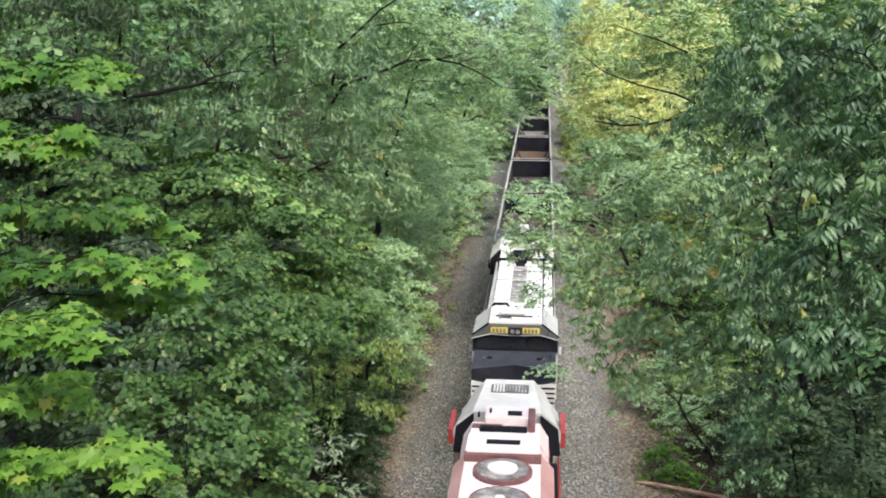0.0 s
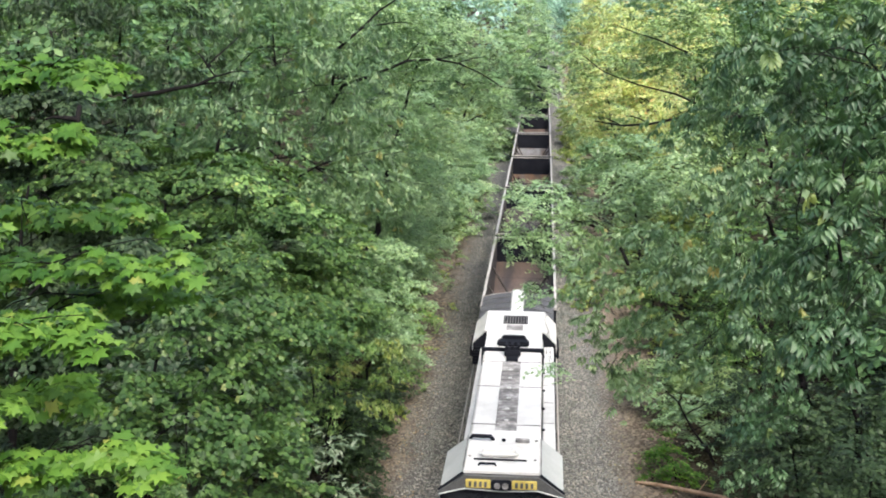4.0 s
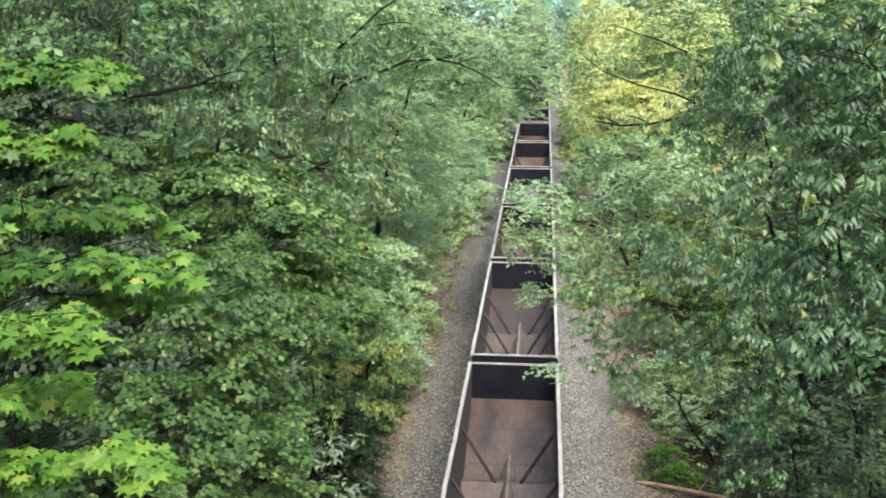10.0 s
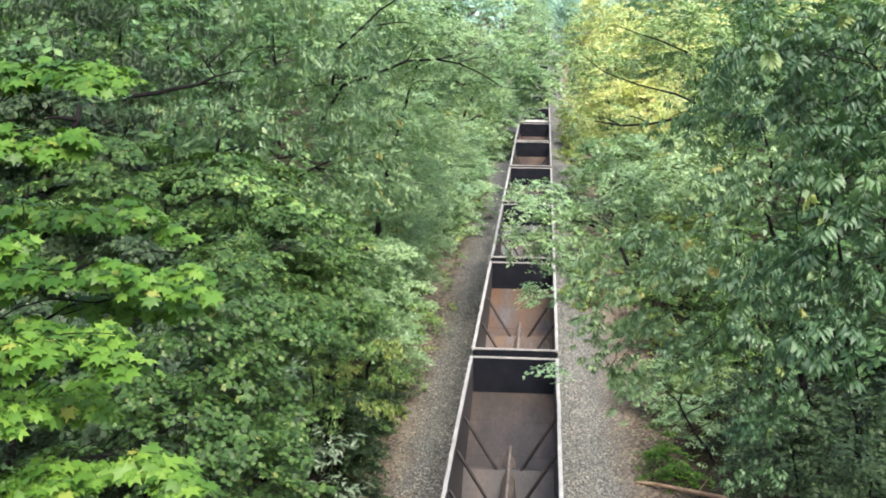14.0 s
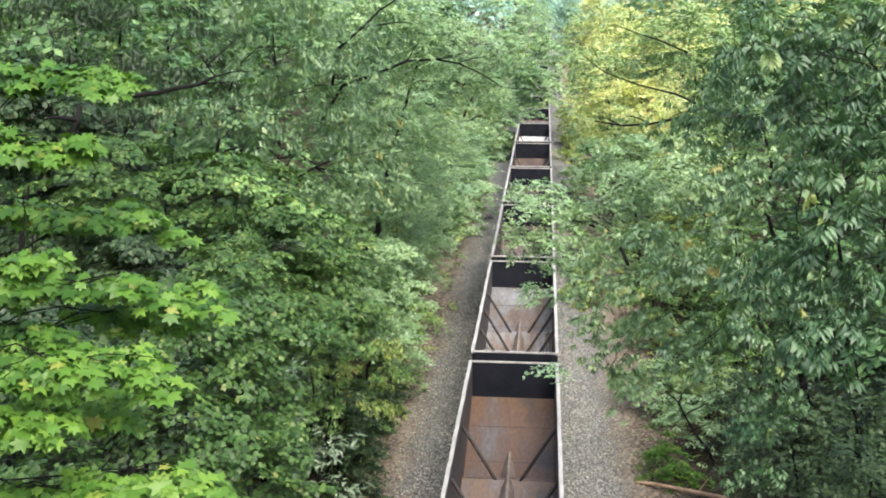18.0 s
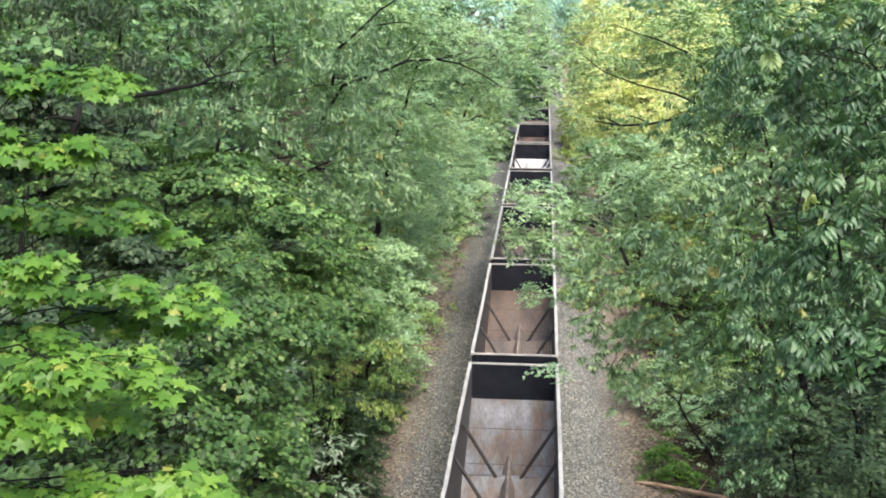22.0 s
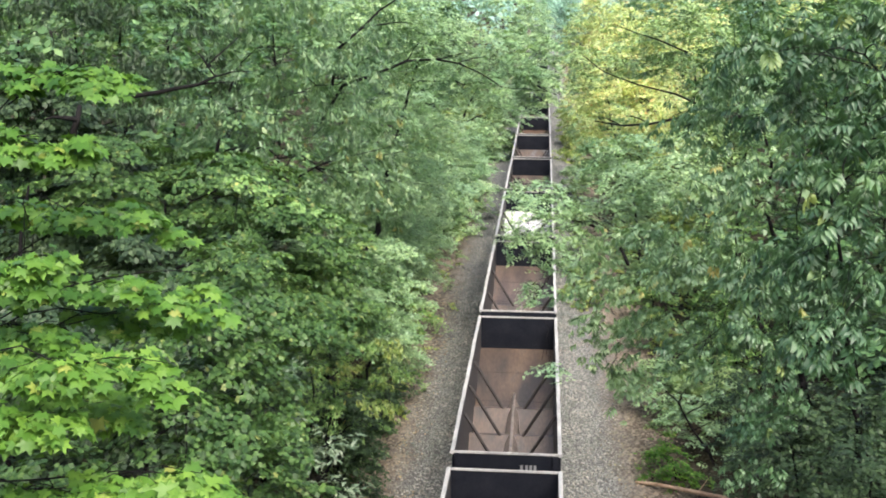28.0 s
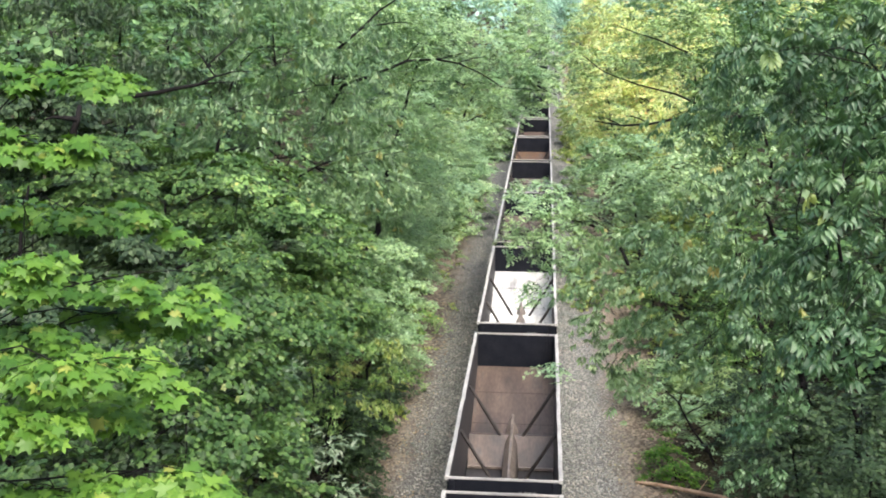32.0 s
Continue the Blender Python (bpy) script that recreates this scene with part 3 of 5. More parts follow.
    for x in (-0.1, 0.1):
        part("lens", disc(x, 0, 0, 0.08, 0.05, sides=16), SOOT, lamp).matrix_local = Matrix.Translation((0, 2.62, 4.27)) @ Matrix.Rotation(radians(90), 4, "X")
    part("air_conditioner", box(-0.62, 0.42, 3.62, 4.22, 4.56, 4.78, bevel=0.09), roof, cab, "white rounded air conditioner")
    part("coolant_line", bar((-0.75, 3.5, 4.6), (0.62, 3.5, 4.6), 0.025, sides=6), BLACK, cab)
    hook = [Vector((-0.92, 4.95, 4.57)), Vector((-0.86, 4.86, 4.68)), Vector((-0.6, 4.8, 4.7)), Vector((-0.38, 4.8, 4.7)), Vector((-0.3, 4.9, 4.57))]
    part("horn", tubes_mesh("horn", [tube(hook, [0.045, 0.055, 0.06, 0.06, 0.05], 8)]), BLACK, cab, "black roof horn")
    part("antenna", box(0.3, 0.68, 4.72, 4.86, 4.56, 4.66, bevel=0.02), SOOT, cab)
    part("antenna_base", disc(-0.02, 4.86, 4.58, 0.06, 0.05, sides=10), BLACK, cab)
    grab = [Vector((-0.6, 3.18, 4.56)), Vector((-0.58, 3.14, 4.64)), Vector((-0.18, 3.14, 4.64)), Vector((-0.16, 3.18, 4.56))]
    part("grab_iron", tubes_mesh("grab_iron", [tube(grab, [0.03] * 4, 6)]), BLACK, cab)
    for x, y in ((-0.86, 3.75), (0.84, 3.62), (0.86, 4.9)):
        part("roof_bolt", disc(x, y, 4.57, 0.04, 0.04, sides=8), SOOT, cab)
    # long hood with its seams and sooty middle
    hood = part("long_hood", roof_hood(5.35, 12.8, 0.9, 1.0, 4.44, 1.6), paint, e, "black hood")
    # Pale plate: the glare on top of the black hood, as colour.
    part("hood_roof", prism([(-0.99, 4.38), (-0.96, 4.47), (-0.9, 4.5), (0.9, 4.5), (0.96, 4.47), (0.99, 4.38)], 5.36, 12.8), roof, hood, "hood roof, pale with painted sky glare")
    for y in (6.15, 9.3, 11.7):
        part("seam", prism([(-0.97, 4.497), (0.97, 4.497), (0.97, 4.51), (-0.97, 4.51)], y, y + 0.05), SOOT, hood)
    part("soot_strip", box(-0.3, 0.3, 5.75, 11.75, 4.498, 4.506), SOOT, hood, "sooty grey centre panels")
    for y in (6.3, 7.2, 8.1, 9.0, 9.9, 10.7):
        hatch = part("hatch", box(-0.3, 0.3, y, y + 0.6, 4.5, 4.53, bevel=0.012), SOOT, hood)
        part("hatch_latch", box(-0.06, 0.06, y + 0.08, y + 0.16, 4.53, 4.56, bevel=0.01), ROOF, hatch)
    duct = part("side_duct", box(1.03, 1.4, 5.4, 14.84, 1.61, 4.06, bevel=0.03), roof, e, "pale duct along the hood")
    part("side_duct", box(-1.2, -1.02, 5.4, 14.84, 1.61, 3.95, bevel=0.02), roof, e)
    for y in (6.9, 8.6, 10.2, 11.9, 13.6):
        part("latch", box(1.02, 1.1, y, y + 0.09, 4.05, 4.1, bevel=0.01), BLACK, duct)
        part("duct_seam", box(1.06, 1.37, y + 0.6, y + 0.63, 4.055, 4.064), SOOT, duct)
    for y in (6.6, 8.2, 9.8, 11.4):
        for s in (-1, 1):
            part("hood_door", box(min(s * 1.0, s * 1.015), max(s * 1.0, s * 1.015), y, y + 1.3, 3.12, 3.9, bevel=0.006), paint, hood)
    stack = part("exhaust_outlet", box(-0.27, 0.27, 12.15, 12.72, 4.49, 4.72, bevel=0.05), BLACK, e, "black exhaust outlet")
    for x in (-0.2, 0, 0.2):
        part("outlet_fin", box(x - 0.05, x + 0.05, 12.3, 12.66, 4.7, 4.9, bevel=0.015), BLACK, stack)
    part("outlet_chute", prism([(-0.2, 4.497), (-0.2, 4.56), (0.2, 4.56), (0.2, 4.497)], 11.75, 12.15), BLACK, stack)
    # step in the roof, silencer, flared radiator section
    part("bulkhead", box(-1.06, 1.06, 12.8, 12.96, 3.6, 4.6), BLACK, e)
    part("hood_section", roof_hood(12.96, 15.0, 0.96, 1.04, 4.54, 1.6), roof, e)
    sil = part("silencer", box(-0.55, 0.55, 13.2, 13.7, 4.54, 4.7, bevel=0.05), BLACK, e, "black silencer box")
    part("silencer_cap", box(-0.42, 0.44, 13.7, 13.95, 4.54, 4.76, bevel=0.05), BLACK, sil)
    rad = part("radiator_cab", prism([(-1.45, 3.5), (-1.52, 3.9), (-1.5, 4.1), (-1.06, 4.56), (1.06, 4.56), (1.5, 4.1), (1.52, 3.9), (1.45, 3.5)], 15.0, 17.6), roof, e, "pale flared radiator cab")
    part("rear_hood", box(-1.25, 1.25, 15.0, 20.6, 1.6, 3.5), paint, e)
    for s in (-1, 1):
        lou = part("louvre", prism([(s * 1.0, 3.3), (s * 1.0, 4.5), (s * 1.06, 4.5), (s * 1.48, 4.08), (s * 1.5, 3.3)], 14.9, 15.0), BLACK, rad, "black louvred wing front")
        for k in range(6):
            part("blade", box(min(s * 1.02, s * 1.46), max(s * 1.02, s * 1.46), 14.84, 14.9, 3.4 + k * 0.11, 3.43 + k * 0.11), BLACK, lou)
        part("wing_tip", box(min(s * 1.5, s * 1.6), max(s * 1.5, s * 1.6), 15.0, 16.3, 3.55, 3.95, bevel=0.03), paint, rad)
        handrail(e, s * 1.56, 5.6, 20.4, 1.6, 2.65, 9, RIM)
    grille(e, "roof_grille", -0.44, 0.46, 15.9, 16.9, 4.57, 9, SOOT)
    part("vent_stain", box(-0.3, 0.3, 15.1, 15.8, 4.558, 4.566), SOOT, rad)
    # arched mesh over the radiator
    arch = [(-1.42, 4.24), (-0.9, 4.37), (0, 4.5), (0.9, 4.37), (1.42, 4.24), (1.42, 3.5), (-1.42, 3.5)]
    mesh = part("radiator_mesh", prism(arch, 17.64, 20.75), MESH, e, "grey arched radiator mesh")
    part("ridge_cap", prism([(-0.27, 4.45), (-0.2, 4.56), (0.2, 4.56), (0.27, 4.45)], 17.64, 20.8), roof, mesh, "pale centre cap")
    for y in (18.4, 19.2, 20.0, 20.72):
        bm = bmesh.new()
        for a, b in zip(arch[:4], arch[1:5]):
            bar((a[0], y, a[1] + 0.015), (b[0], y, b[1] + 0.015), 0.018, bm)
        part("rib", bm, SOOT if y > 20.5 else MESH, mesh)
    TRAIN.append((e, near))
    return e


def red_locomotive(near):
    """The leading engine; only its rear half comes into view. Nose at y = 0, facing the camera."""
    e = thing("locomotive", "red freight locomotive with painted sky glare on its roof leading the train", "locomotive", "engines of the train")
    part("frame", box(-1.55, 1.55, 0.2, 21.3, 1.25, 1.6, bevel=0.03), BLACK, e, "black underframe")
    part("fuel_tank", box(-1.4, 1.4, 8.6, 13.0, 0.4, 1.24, bevel=0.12), BLACK, e)
    for y in (4.3, 16.9):
        truck(e, y, (-1.85, 0, 1.85))
    for a, b in ((-0.6, 0.25), (21.3, 22.0)):
        part("coupler", box(-0.14, 0.14, a, b, 0.74, 1.0, bevel=0.02), GRIME, e)
    part("nose", prism([(0.6, 1.6), (0.6, 3.05), (0.8, 3.28), (2.4, 3.5), (2.4, 1.6)], -1.5, 1.5, "x"), RED, e)
    part("cab", prism([(-1.58, 1.6), (-1.58, 4.0), (-0.95, 4.5), (0.95, 4.5), (1.58, 4.0), (1.58, 1.6)], 2.4, 5.0), RED, e)
    hood = part("long_hood", roof_hood(5.0, 15.3, 1.0, 1.26, 4.45, 1.6), PINK, e, "red hood with sky glare in its pale roof colour")
    for s in (-1, 1):
        part("shoulder", prism([(s * 1.0, 4.46), (s * 1.34, 4.06), (s * 1.34, 3.6), (s * 1.31, 3.6), (s * 1.31, 4.04), (s * 0.98, 4.45)], 5.0, 15.2), BLUSH, hood, "red hood shoulder with glare mixed into the colour")
        handrail(e, s * 1.56, 5.6, 20.4, 1.6, 2.65, 9, RED)
        part("side_box", box(min(s * 1.31, s * 1.5), max(s * 1.31, s * 1.5), 6.0, 15.0, 1.61, 2.7, bevel=0.02), MAROON, e)
    for y in (12.2, 13.95):
        fan = part("roof_fan", disc(0.02, y, 4.5, 0.76, 0.12), MAROON, e, "round sooty fan housing")
        part("fan_grille", disc(0.02, y, 4.565, 0.66, 0.03), SOOT, fan)
        part("fan_hub", disc(0.02, y, 4.6, 0.38 if y > 13 else 0.12, 0.06), PINK, fan)
    # raised blower box with a dark slot
    b1 = part("blower_box", box(-0.98, 0.95, 14.75, 15.9, 4.4, 4.74, bevel=0.03), PINK, e, "raised pale roof box")
    part("slot", box(-0.46, 0.44, 15.15, 15.45, 4.735, 4.75), BLACK, b1)
    part("lip", box(-1.02, 1.0, 14.6, 14.78, 4.4, 4.66), MAROON, b1)
    part("hood_step", roof_hood(15.9, 17.3, 0.95, 1.2, 4.5, 1.6), PINK, e)
    part("silencer", box(-0.72, 0.6, 16.55, 16.78, 4.5, 4.62, bevel=0.02), BLACK, e, "black roof slot")
    part("exhaust_box", box(0.62, 0.82, 16.6, 17.9, 4.5, 4.74, bevel=0.02), MAROON, e)
    part("exhaust_cover", box(-0.6, 0.62, 17.1, 18.0, 4.5, 4.74, bevel=0.03), PINK, e)
    part("vent", box(0.04, 0.44, 17.25, 17.55, 4.73, 4.765), BLACK, e)
    bm = prism([(-1.5, 3.5), (-1.58, 3.9), (-1.5, 4.12), (-1.0, 4.53), (1.0, 4.53), (1.5, 4.12), (1.58, 3.9), (1.5, 3.5)], 18.0, 20.85)
    for v in bm.verts:
        if v.co.y > 20.8 and v.co.z > 3.6:
            v.co.x *= 0.74
    rad = part("radiator_cab", bm, ROOF, e, "pale flared radiator cab")
    part("rear_hood", box(-1.25, 1.25, 17.3, 21.1, 1.6, 3.5), RED, e)
    for s in (-1, 1):
        part("louvre", prism([(s * 0.96, 3.3), (s * 0.96, 4.48), (s * 1.0, 4.48), (s * 1.48, 4.08), (s * 1.56, 3.3)], 17.88, 17.98), BLACK, rad, "black louvred wing front")
        part("wing_tip", prism([(18.0, 3.5), (18.0, 3.95), (19.3, 4.08), (19.5, 3.5)], s * 1.56, s * 1.7, "x"), RED, rad, "red radiator wing tip")
    g = part("roof_grille", box(-0.55, 0.6, 19.65, 20.35, 4.5, 4.552, bevel=0.01), MESH, e, "dusty grey roof grille with glare in its pale slats")
    # Pale slats hold the glare in their colour, beside the dust.
    for k in range(11):
        x = -0.5 + 1.05 * (k + 0.5) / 11
        part("slat", box(x - 0.03, x + 0.03, 19.68, 20.32, 4.552, 4.58), SOOT if x > -0.15 else ROOF, g)
    part("access_band", box(-0.95, -0.1, 16.82, 17.1, 4.5, 4.53), MAROON, e, "dark red band across the roof")
    for x, y in ((-0.8, 17.75), (-0.45, 17.5)):
        part("lifting_lug", box(x - 0.03, x + 0.03, y - 0.1, y + 0.1, 4.74 if x > -0.7 else 4.5, 4.82 if x > -0.7 else 4.6), BLACK, e)
    TRAIN.append((e, near))
    return e


red_locomotive(12.75)
locomotive(37.0, BLACK, ROOF, ROOFSIDE, "black freight locomotive with painted sky glare on its roof and yellow number boards")
CARS = [
    (58.75, 13.75, (8.4, 4.6), RUST, "black"), (73.45, 14.45, (9.4, 6.6, 3.9), DARKLINE, "black"), (88.86, 13.75, (8.4, 4.4), ORANGE, "black"),
    (103.71, 14.35, (9.4, 6.6, 3.9), GREYLINE, "black"), (119.1, 14.0, (8.4, 4.4), RUST, "black"), (134.26, 13.9, (9.1, 6.5, 3.9), UMBER, "black"),
    (149.02, 13.4, (8.3, 4.2), RUST, "black"), (163.8, 13.9, (8.4, 4.4), PALELINE, "black"),
]
LINED = {RUST.name: "rust-brown", DARKLINE.name: "dark coal-dusted", UMBER.name: "dark umber-rusted", GREYLINE.name: "grey-streaked rusty", ORANGE.name: "orange-rusted", PALELINE.name: "glare-white, residue-streaked"}
for k in range(14):
    CARS.append((178.8 + 15.05 * k, 14.0, ((8.4, 4.4), (9.2, 6.6, 3.9))[k % 2], (RUST, GREYLINE, ORANGE)[k * 7 % 3], "black"))
for near, length, braces, inside, paint in CARS:
    hopper_car(near, length, braces, inside, f"empty {paint} open-top hopper car with {LINED[inside.name]} inside")


# ---- trees ----
def ground_z(x, y):
    return float(height(np.array(float(x)), np.array(float(y))))


def lobed_leaf():
    """A five-lobed leaf, tip towards +y, about 1 long and 1 wide: verts and triangles."""
    tips = [(-90, 0.1), (-58, 0.4), (-34, 0.3), (-10, 0.56), (16, 0.34), (40, 0.6), (66, 0.35), (90, 0.64)]
    ring = [(r * math.cos(radians(a)), r * math.sin(radians(a))) for a, r in tips]
    ring += [(-x, y) for x, y in ring[-2:0:-1]]
    v = [(0, 0.42, 0.0)] + [(x, y + 0.42, -0.18 * abs(x) + 0.05 * math.sin(9 * y)) for x, y in ring]
    n = len(ring)
    return np.array(v), np.array([(0, 1 + i, 1 + (i + 1) % n) for i in range(n)])


def star_leaf():
    """A simpler lobed leaf: five points round a middle."""
    ring = []
    for k in range(9):
        a, r = -150 + 37.5 * k, (0.5, 0.27)[k % 2]
        ring.append((r * math.sin(radians(a)), 0.45 + r * math.cos(radians(a))))
    v = [(0, 0.42, 0.02)] + [(x, y, -0.16 * abs(x)) for x, y in ring]
    return np.array(v), np.array([(0, 1 + (i + 1) % 9, 1 + i) for i in range(9)])


def compound_leaf(pairs, first, size, slim, angle, sag, full):
    """A compound leaf on one stalk: pairs of leaflets and one at the tip, 1 long, hanging towards the tip. full: leaflets with a folded midrib."""
    rng = random.Random(pairs * 10 + full)
    v, f = [], []
    stalk = []
    for k in range(pairs + 1):
        y = first + (0.98 - size - first) * k / pairs if k else first
        stalk.append(len(v))
        v.append((0, y, -sag * y * y))
    v.append((0.012, 0, 0))
    foot = len(v) - 1
    for a, b in zip([foot] + stalk, stalk):
        v.append((v[b][0] + 0.016, v[b][1], v[b][2]))
        f.append((a, b, len(v) - 1))
    for k, base in enumerate(stalk):
        turns = (-angle, angle) if k < pairs else (-angle * 0.75, angle * 0.75, 0)
        for a in turns:
            a += rng.uniform(-8, 8)
            n = size * rng.uniform(0.85, 1.1) * (1.1 if a == 0 else 0.8 + 0.2 * math.sin(math.pi * (k + 0.6) / (pairs + 1)))
            d = Vector((math.sin(radians(a)), math.cos(radians(a)), -0.25 - 0.5 * sag - rng.uniform(0, 0.3))).normalized()
            w = Vector((math.cos(radians(a)), -math.sin(radians(a)), rng.uniform(-0.35, 0.35))).normalized() * slim * n
            o = Vector(v[base])
            mid = o + d * n * 0.55
            i = len(v)
            if full:
                v += [tuple(mid - w + Vector((0, 0, 0.03))), tuple(mid - Vector((0, 0, 0.02))), tuple(mid + w + Vector((0, 0, 0.03))), tuple(o + d * n - Vector((0, 0, 0.12 * n)))]
                f += [(base, i + 1, i), (base, i + 2, i + 1), (i, i + 1, i + 3), (i + 1, i + 2, i + 3)]
            else:
                v += [tuple(mid - w), tuple(mid + w), tuple(o + d * n - Vector((0, 0, 0.1 * n)))]
                f += [(base, i + 1, i), (i, i + 1, i + 2)]
    return np.array(v, float), np.array(f)


LEAVES = {
    "tassel": compound_leaf(3, 0.25, 0.44, 0.115, 50, 0.4, False),
    "spray": compound_leaf(2, 0.28, 0.47, 0.17, 56, 0.3, True),
    "star": star_leaf(),
    "lobed": lobed_leaf(),
    "blade": (np.array([(0, 0, 0), (-0.5, 0.4, 0.1), (0, 0.45, -0.02), (0.5, 0.4, 0.1), (0, 1, -0.1)], float), np.array([(0, 2, 1), (0, 3, 2), (1, 2, 4), (2, 3, 4)])),
    "chip": (np.array([(0, 0, 0), (-0.5, 0.45, 0.06), (0.5, 0.5, -0.06), (0, 1, 0)], float), np.array([(0, 2, 1), (1, 2, 3)])),
}


def leaf_points(blobs, rng, cover, length, width, reach, per_node, droop, spread, flat):
    """Twigs spread on shelves and clumps through the crown's masses, and the leaves along them: place, direction and face of each leaf."""
    P, D, N, twigs = [], [], [], []
    nodes = 7
    for bx, by, bz, rx, ry, rz in blobs:
        count = cover * math.pi * rx * rz / (0.5 * length * width)
        ns = max(3, int(count / (nodes * per_node)))
        # clumps: level patches of twigs, a few to each shelf
        step = max(0.42, 0.3 * rz, 3.2 * length)
        shelves = max(1, round(2 * rz / step))
        cl = []
        for k in range(shelves):
            h = 0.0 if shelves == 1 else -0.9 + 1.8 * (k + 0.5) / shelves
            ring = math.sqrt(max(0.15, 1 - 0.8 * h * h))
            turn = rng.uniform(0, 6.28)
            m = int(np.clip(rx / 0.36, 4, 10))
            for q in range(m):
                a = turn + 6.28 * q / m + rng.normal(0, 0.35)
                d = ring * rng.uniform(0.35, 0.8)
                cl.append((bx + rx * d * math.cos(a), by + ry * d * math.sin(a), bz + rz * h + rng.normal(0, 0.16 * step) * 1.5, a, max(0.22, rx * rng.uniform(0.24, 0.42))))
        cl = np.array(cl)
        pick = cl[rng.integers(0, len(cl), ns)]
        ang, rad = rng.uniform(0, 6.28, ns), np.sqrt(rng.uniform(0, 1, ns))
        off = np.stack([np.cos(ang) * rad, np.sin(ang) * rad], -1) * pick[:, 4:5]
        c = pick[:, :3].copy()
        c[:, :2] += off
        out = off[:, 0] * np.cos(pick[:, 3]) + off[:, 1] * np.sin(pick[:, 3])
        c[:, 2] += -(0.22 + 0.3 * droop) * out - 0.25 * rad ** 2 * pick[:, 4] + rng.normal(0, (1 - flat) * 0.3 * step + 0.02, ns)
        yaw = pick[:, 3] + rng.normal(0, 0.7, ns)
        ax = np.stack([np.cos(yaw), np.sin(yaw), rng.normal(-0.05, 0.15, ns)], -1)
        ln = reach * rng.uniform(0.6, 1.3, ns)
        t = (np.arange(nodes) + 0.5) / nodes
        pts = c[:, None] + ax[:, None] * (t[None, :, None] - 0.5) * ln[:, None, None]
        pts[:, :, 2] -= (0.35 * droop + 0.08) * (t[None] ** 2) * ln[:, None]
        twigs.append(np.concatenate([pts[:, :1], pts[:, 3:4], pts[:, -1:]], 1))
        pts = np.repeat(pts.reshape(-1, 3), per_node, 0)
        az = np.repeat(yaw, nodes * per_node) + rng.uniform(-spread, spread, len(pts))
        el = -droop + rng.normal(0, 0.3, len(pts))
        d = np.stack([np.cos(az) * np.cos(el), np.sin(az) * np.cos(el), np.sin(el)], -1)
        s = np.stack([-np.sin(az), np.cos(az), np.zeros(len(az))], -1)
        nrm = np.cross(d, s)
        nrm[nrm[:, 2] < 0] *= -1
        nrm += rng.normal(0, 0.2, nrm.shape)
        pts = pts + rng.normal(0, 1, pts.shape) * np.array((0.35, 0.35, 0.18)) * length
        P.append(pts), D.append(d), N.append(nrm)
    return np.concatenate(P), np.concatenate(D), np.concatenate(N), np.concatenate(twigs)


def layered_points(blobs, rng, cover, length, width):
    """Level sprays of leaves set like shelves round the crown's masses, their tips hanging outwards; also a twig under each spray."""
    P, D, N, twigs = [], [], [], []
    for bx, by, bz, rx, ry, rz in blobs:
        a0 = np.clip(0.3 * rx, 0.26, 0.75)
        for q in range(max(7, int(cover * 0.62 * rx * (rz + 0.25 * ry) / (a0 * a0 * 0.3)))):
            turn, h = rng.uniform(0, 6.28), rng.uniform(-1, 1)
            d = math.sqrt(max(0.05, 1 - 0.75 * h * h)) * rng.uniform(0.25, 1.0) ** 0.6
            out = np.array((math.cos(turn), math.sin(turn), 0.0))
            c = np.array((bx, by, bz)) + out * (rx * d, ry * d, 0) + (0, 0, rz * h - 0.12 * rx * d * d)
            a, b = a0 * rng.uniform(0.75, 1.3), a0 * rng.uniform(0.5, 0.85)
            n = int(2.3 * math.pi * a * b / (length * width)) + 4
            ang, rad = rng.uniform(0, 6.28, n), np.sqrt(rng.uniform(0, 1, n))
            u, w = np.cos(ang) * rad * a, np.sin(ang) * rad * b
            off = u[:, None] * out + w[:, None] * np.array((-out[1], out[0], 0)) + np.array((0, 0, 1)) * (rng.normal(0, 0.03, n) - 0.22 * u - 0.12 * rad ** 2 * a)[:, None]
            az = turn + rng.normal(0, 0.75, n)
            el = -0.4 - 0.3 * rad + rng.normal(0, 0.22, n)
            way = np.stack([np.cos(az) * np.cos(el), np.sin(az) * np.cos(el), np.sin(el)], -1)
            up = np.cross(way, np.stack([-np.sin(az), np.cos(az), np.zeros(n)], -1))
            up[up[:, 2] < 0] *= -1
            P.append(c + off), D.append(way), N.append(up + rng.normal(0, 0.16, up.shape))
            twigs.append([c - out * a - (0, 0, 0.1), c - (0, 0, 0.03), c + out * a * 0.7 - (0, 0, 0.14)])
    return np.concatenate(P), np.concatenate(D), np.concatenate(N), np.array(twigs)


def leaf_mesh(name, P, D, N, rng, shape, length, width):
    v, f = LEAVES[shape]
    S = np.cross(D, N)
    S /= np.linalg.norm(S, axis=1)[:, None] + 1e-6
    N = np.cross(S, D)
    k = rng.uniform(0.65, 1.25, len(P))
    L, W = (length * k)[:, None, None], (width * k)[:, None, None]
    V = P[:, None] + S[:, None] * v[None, :, 0:1] * W + D[:, None] * v[None, :, 1:2] * L + N[:, None] * v[None, :, 2:3] * L
    F = f[None] + (np.arange(len(P)) * len(v))[:, None, None]
    return raw_mesh(name, V.reshape(-1, 3), F.reshape(-1, 3))


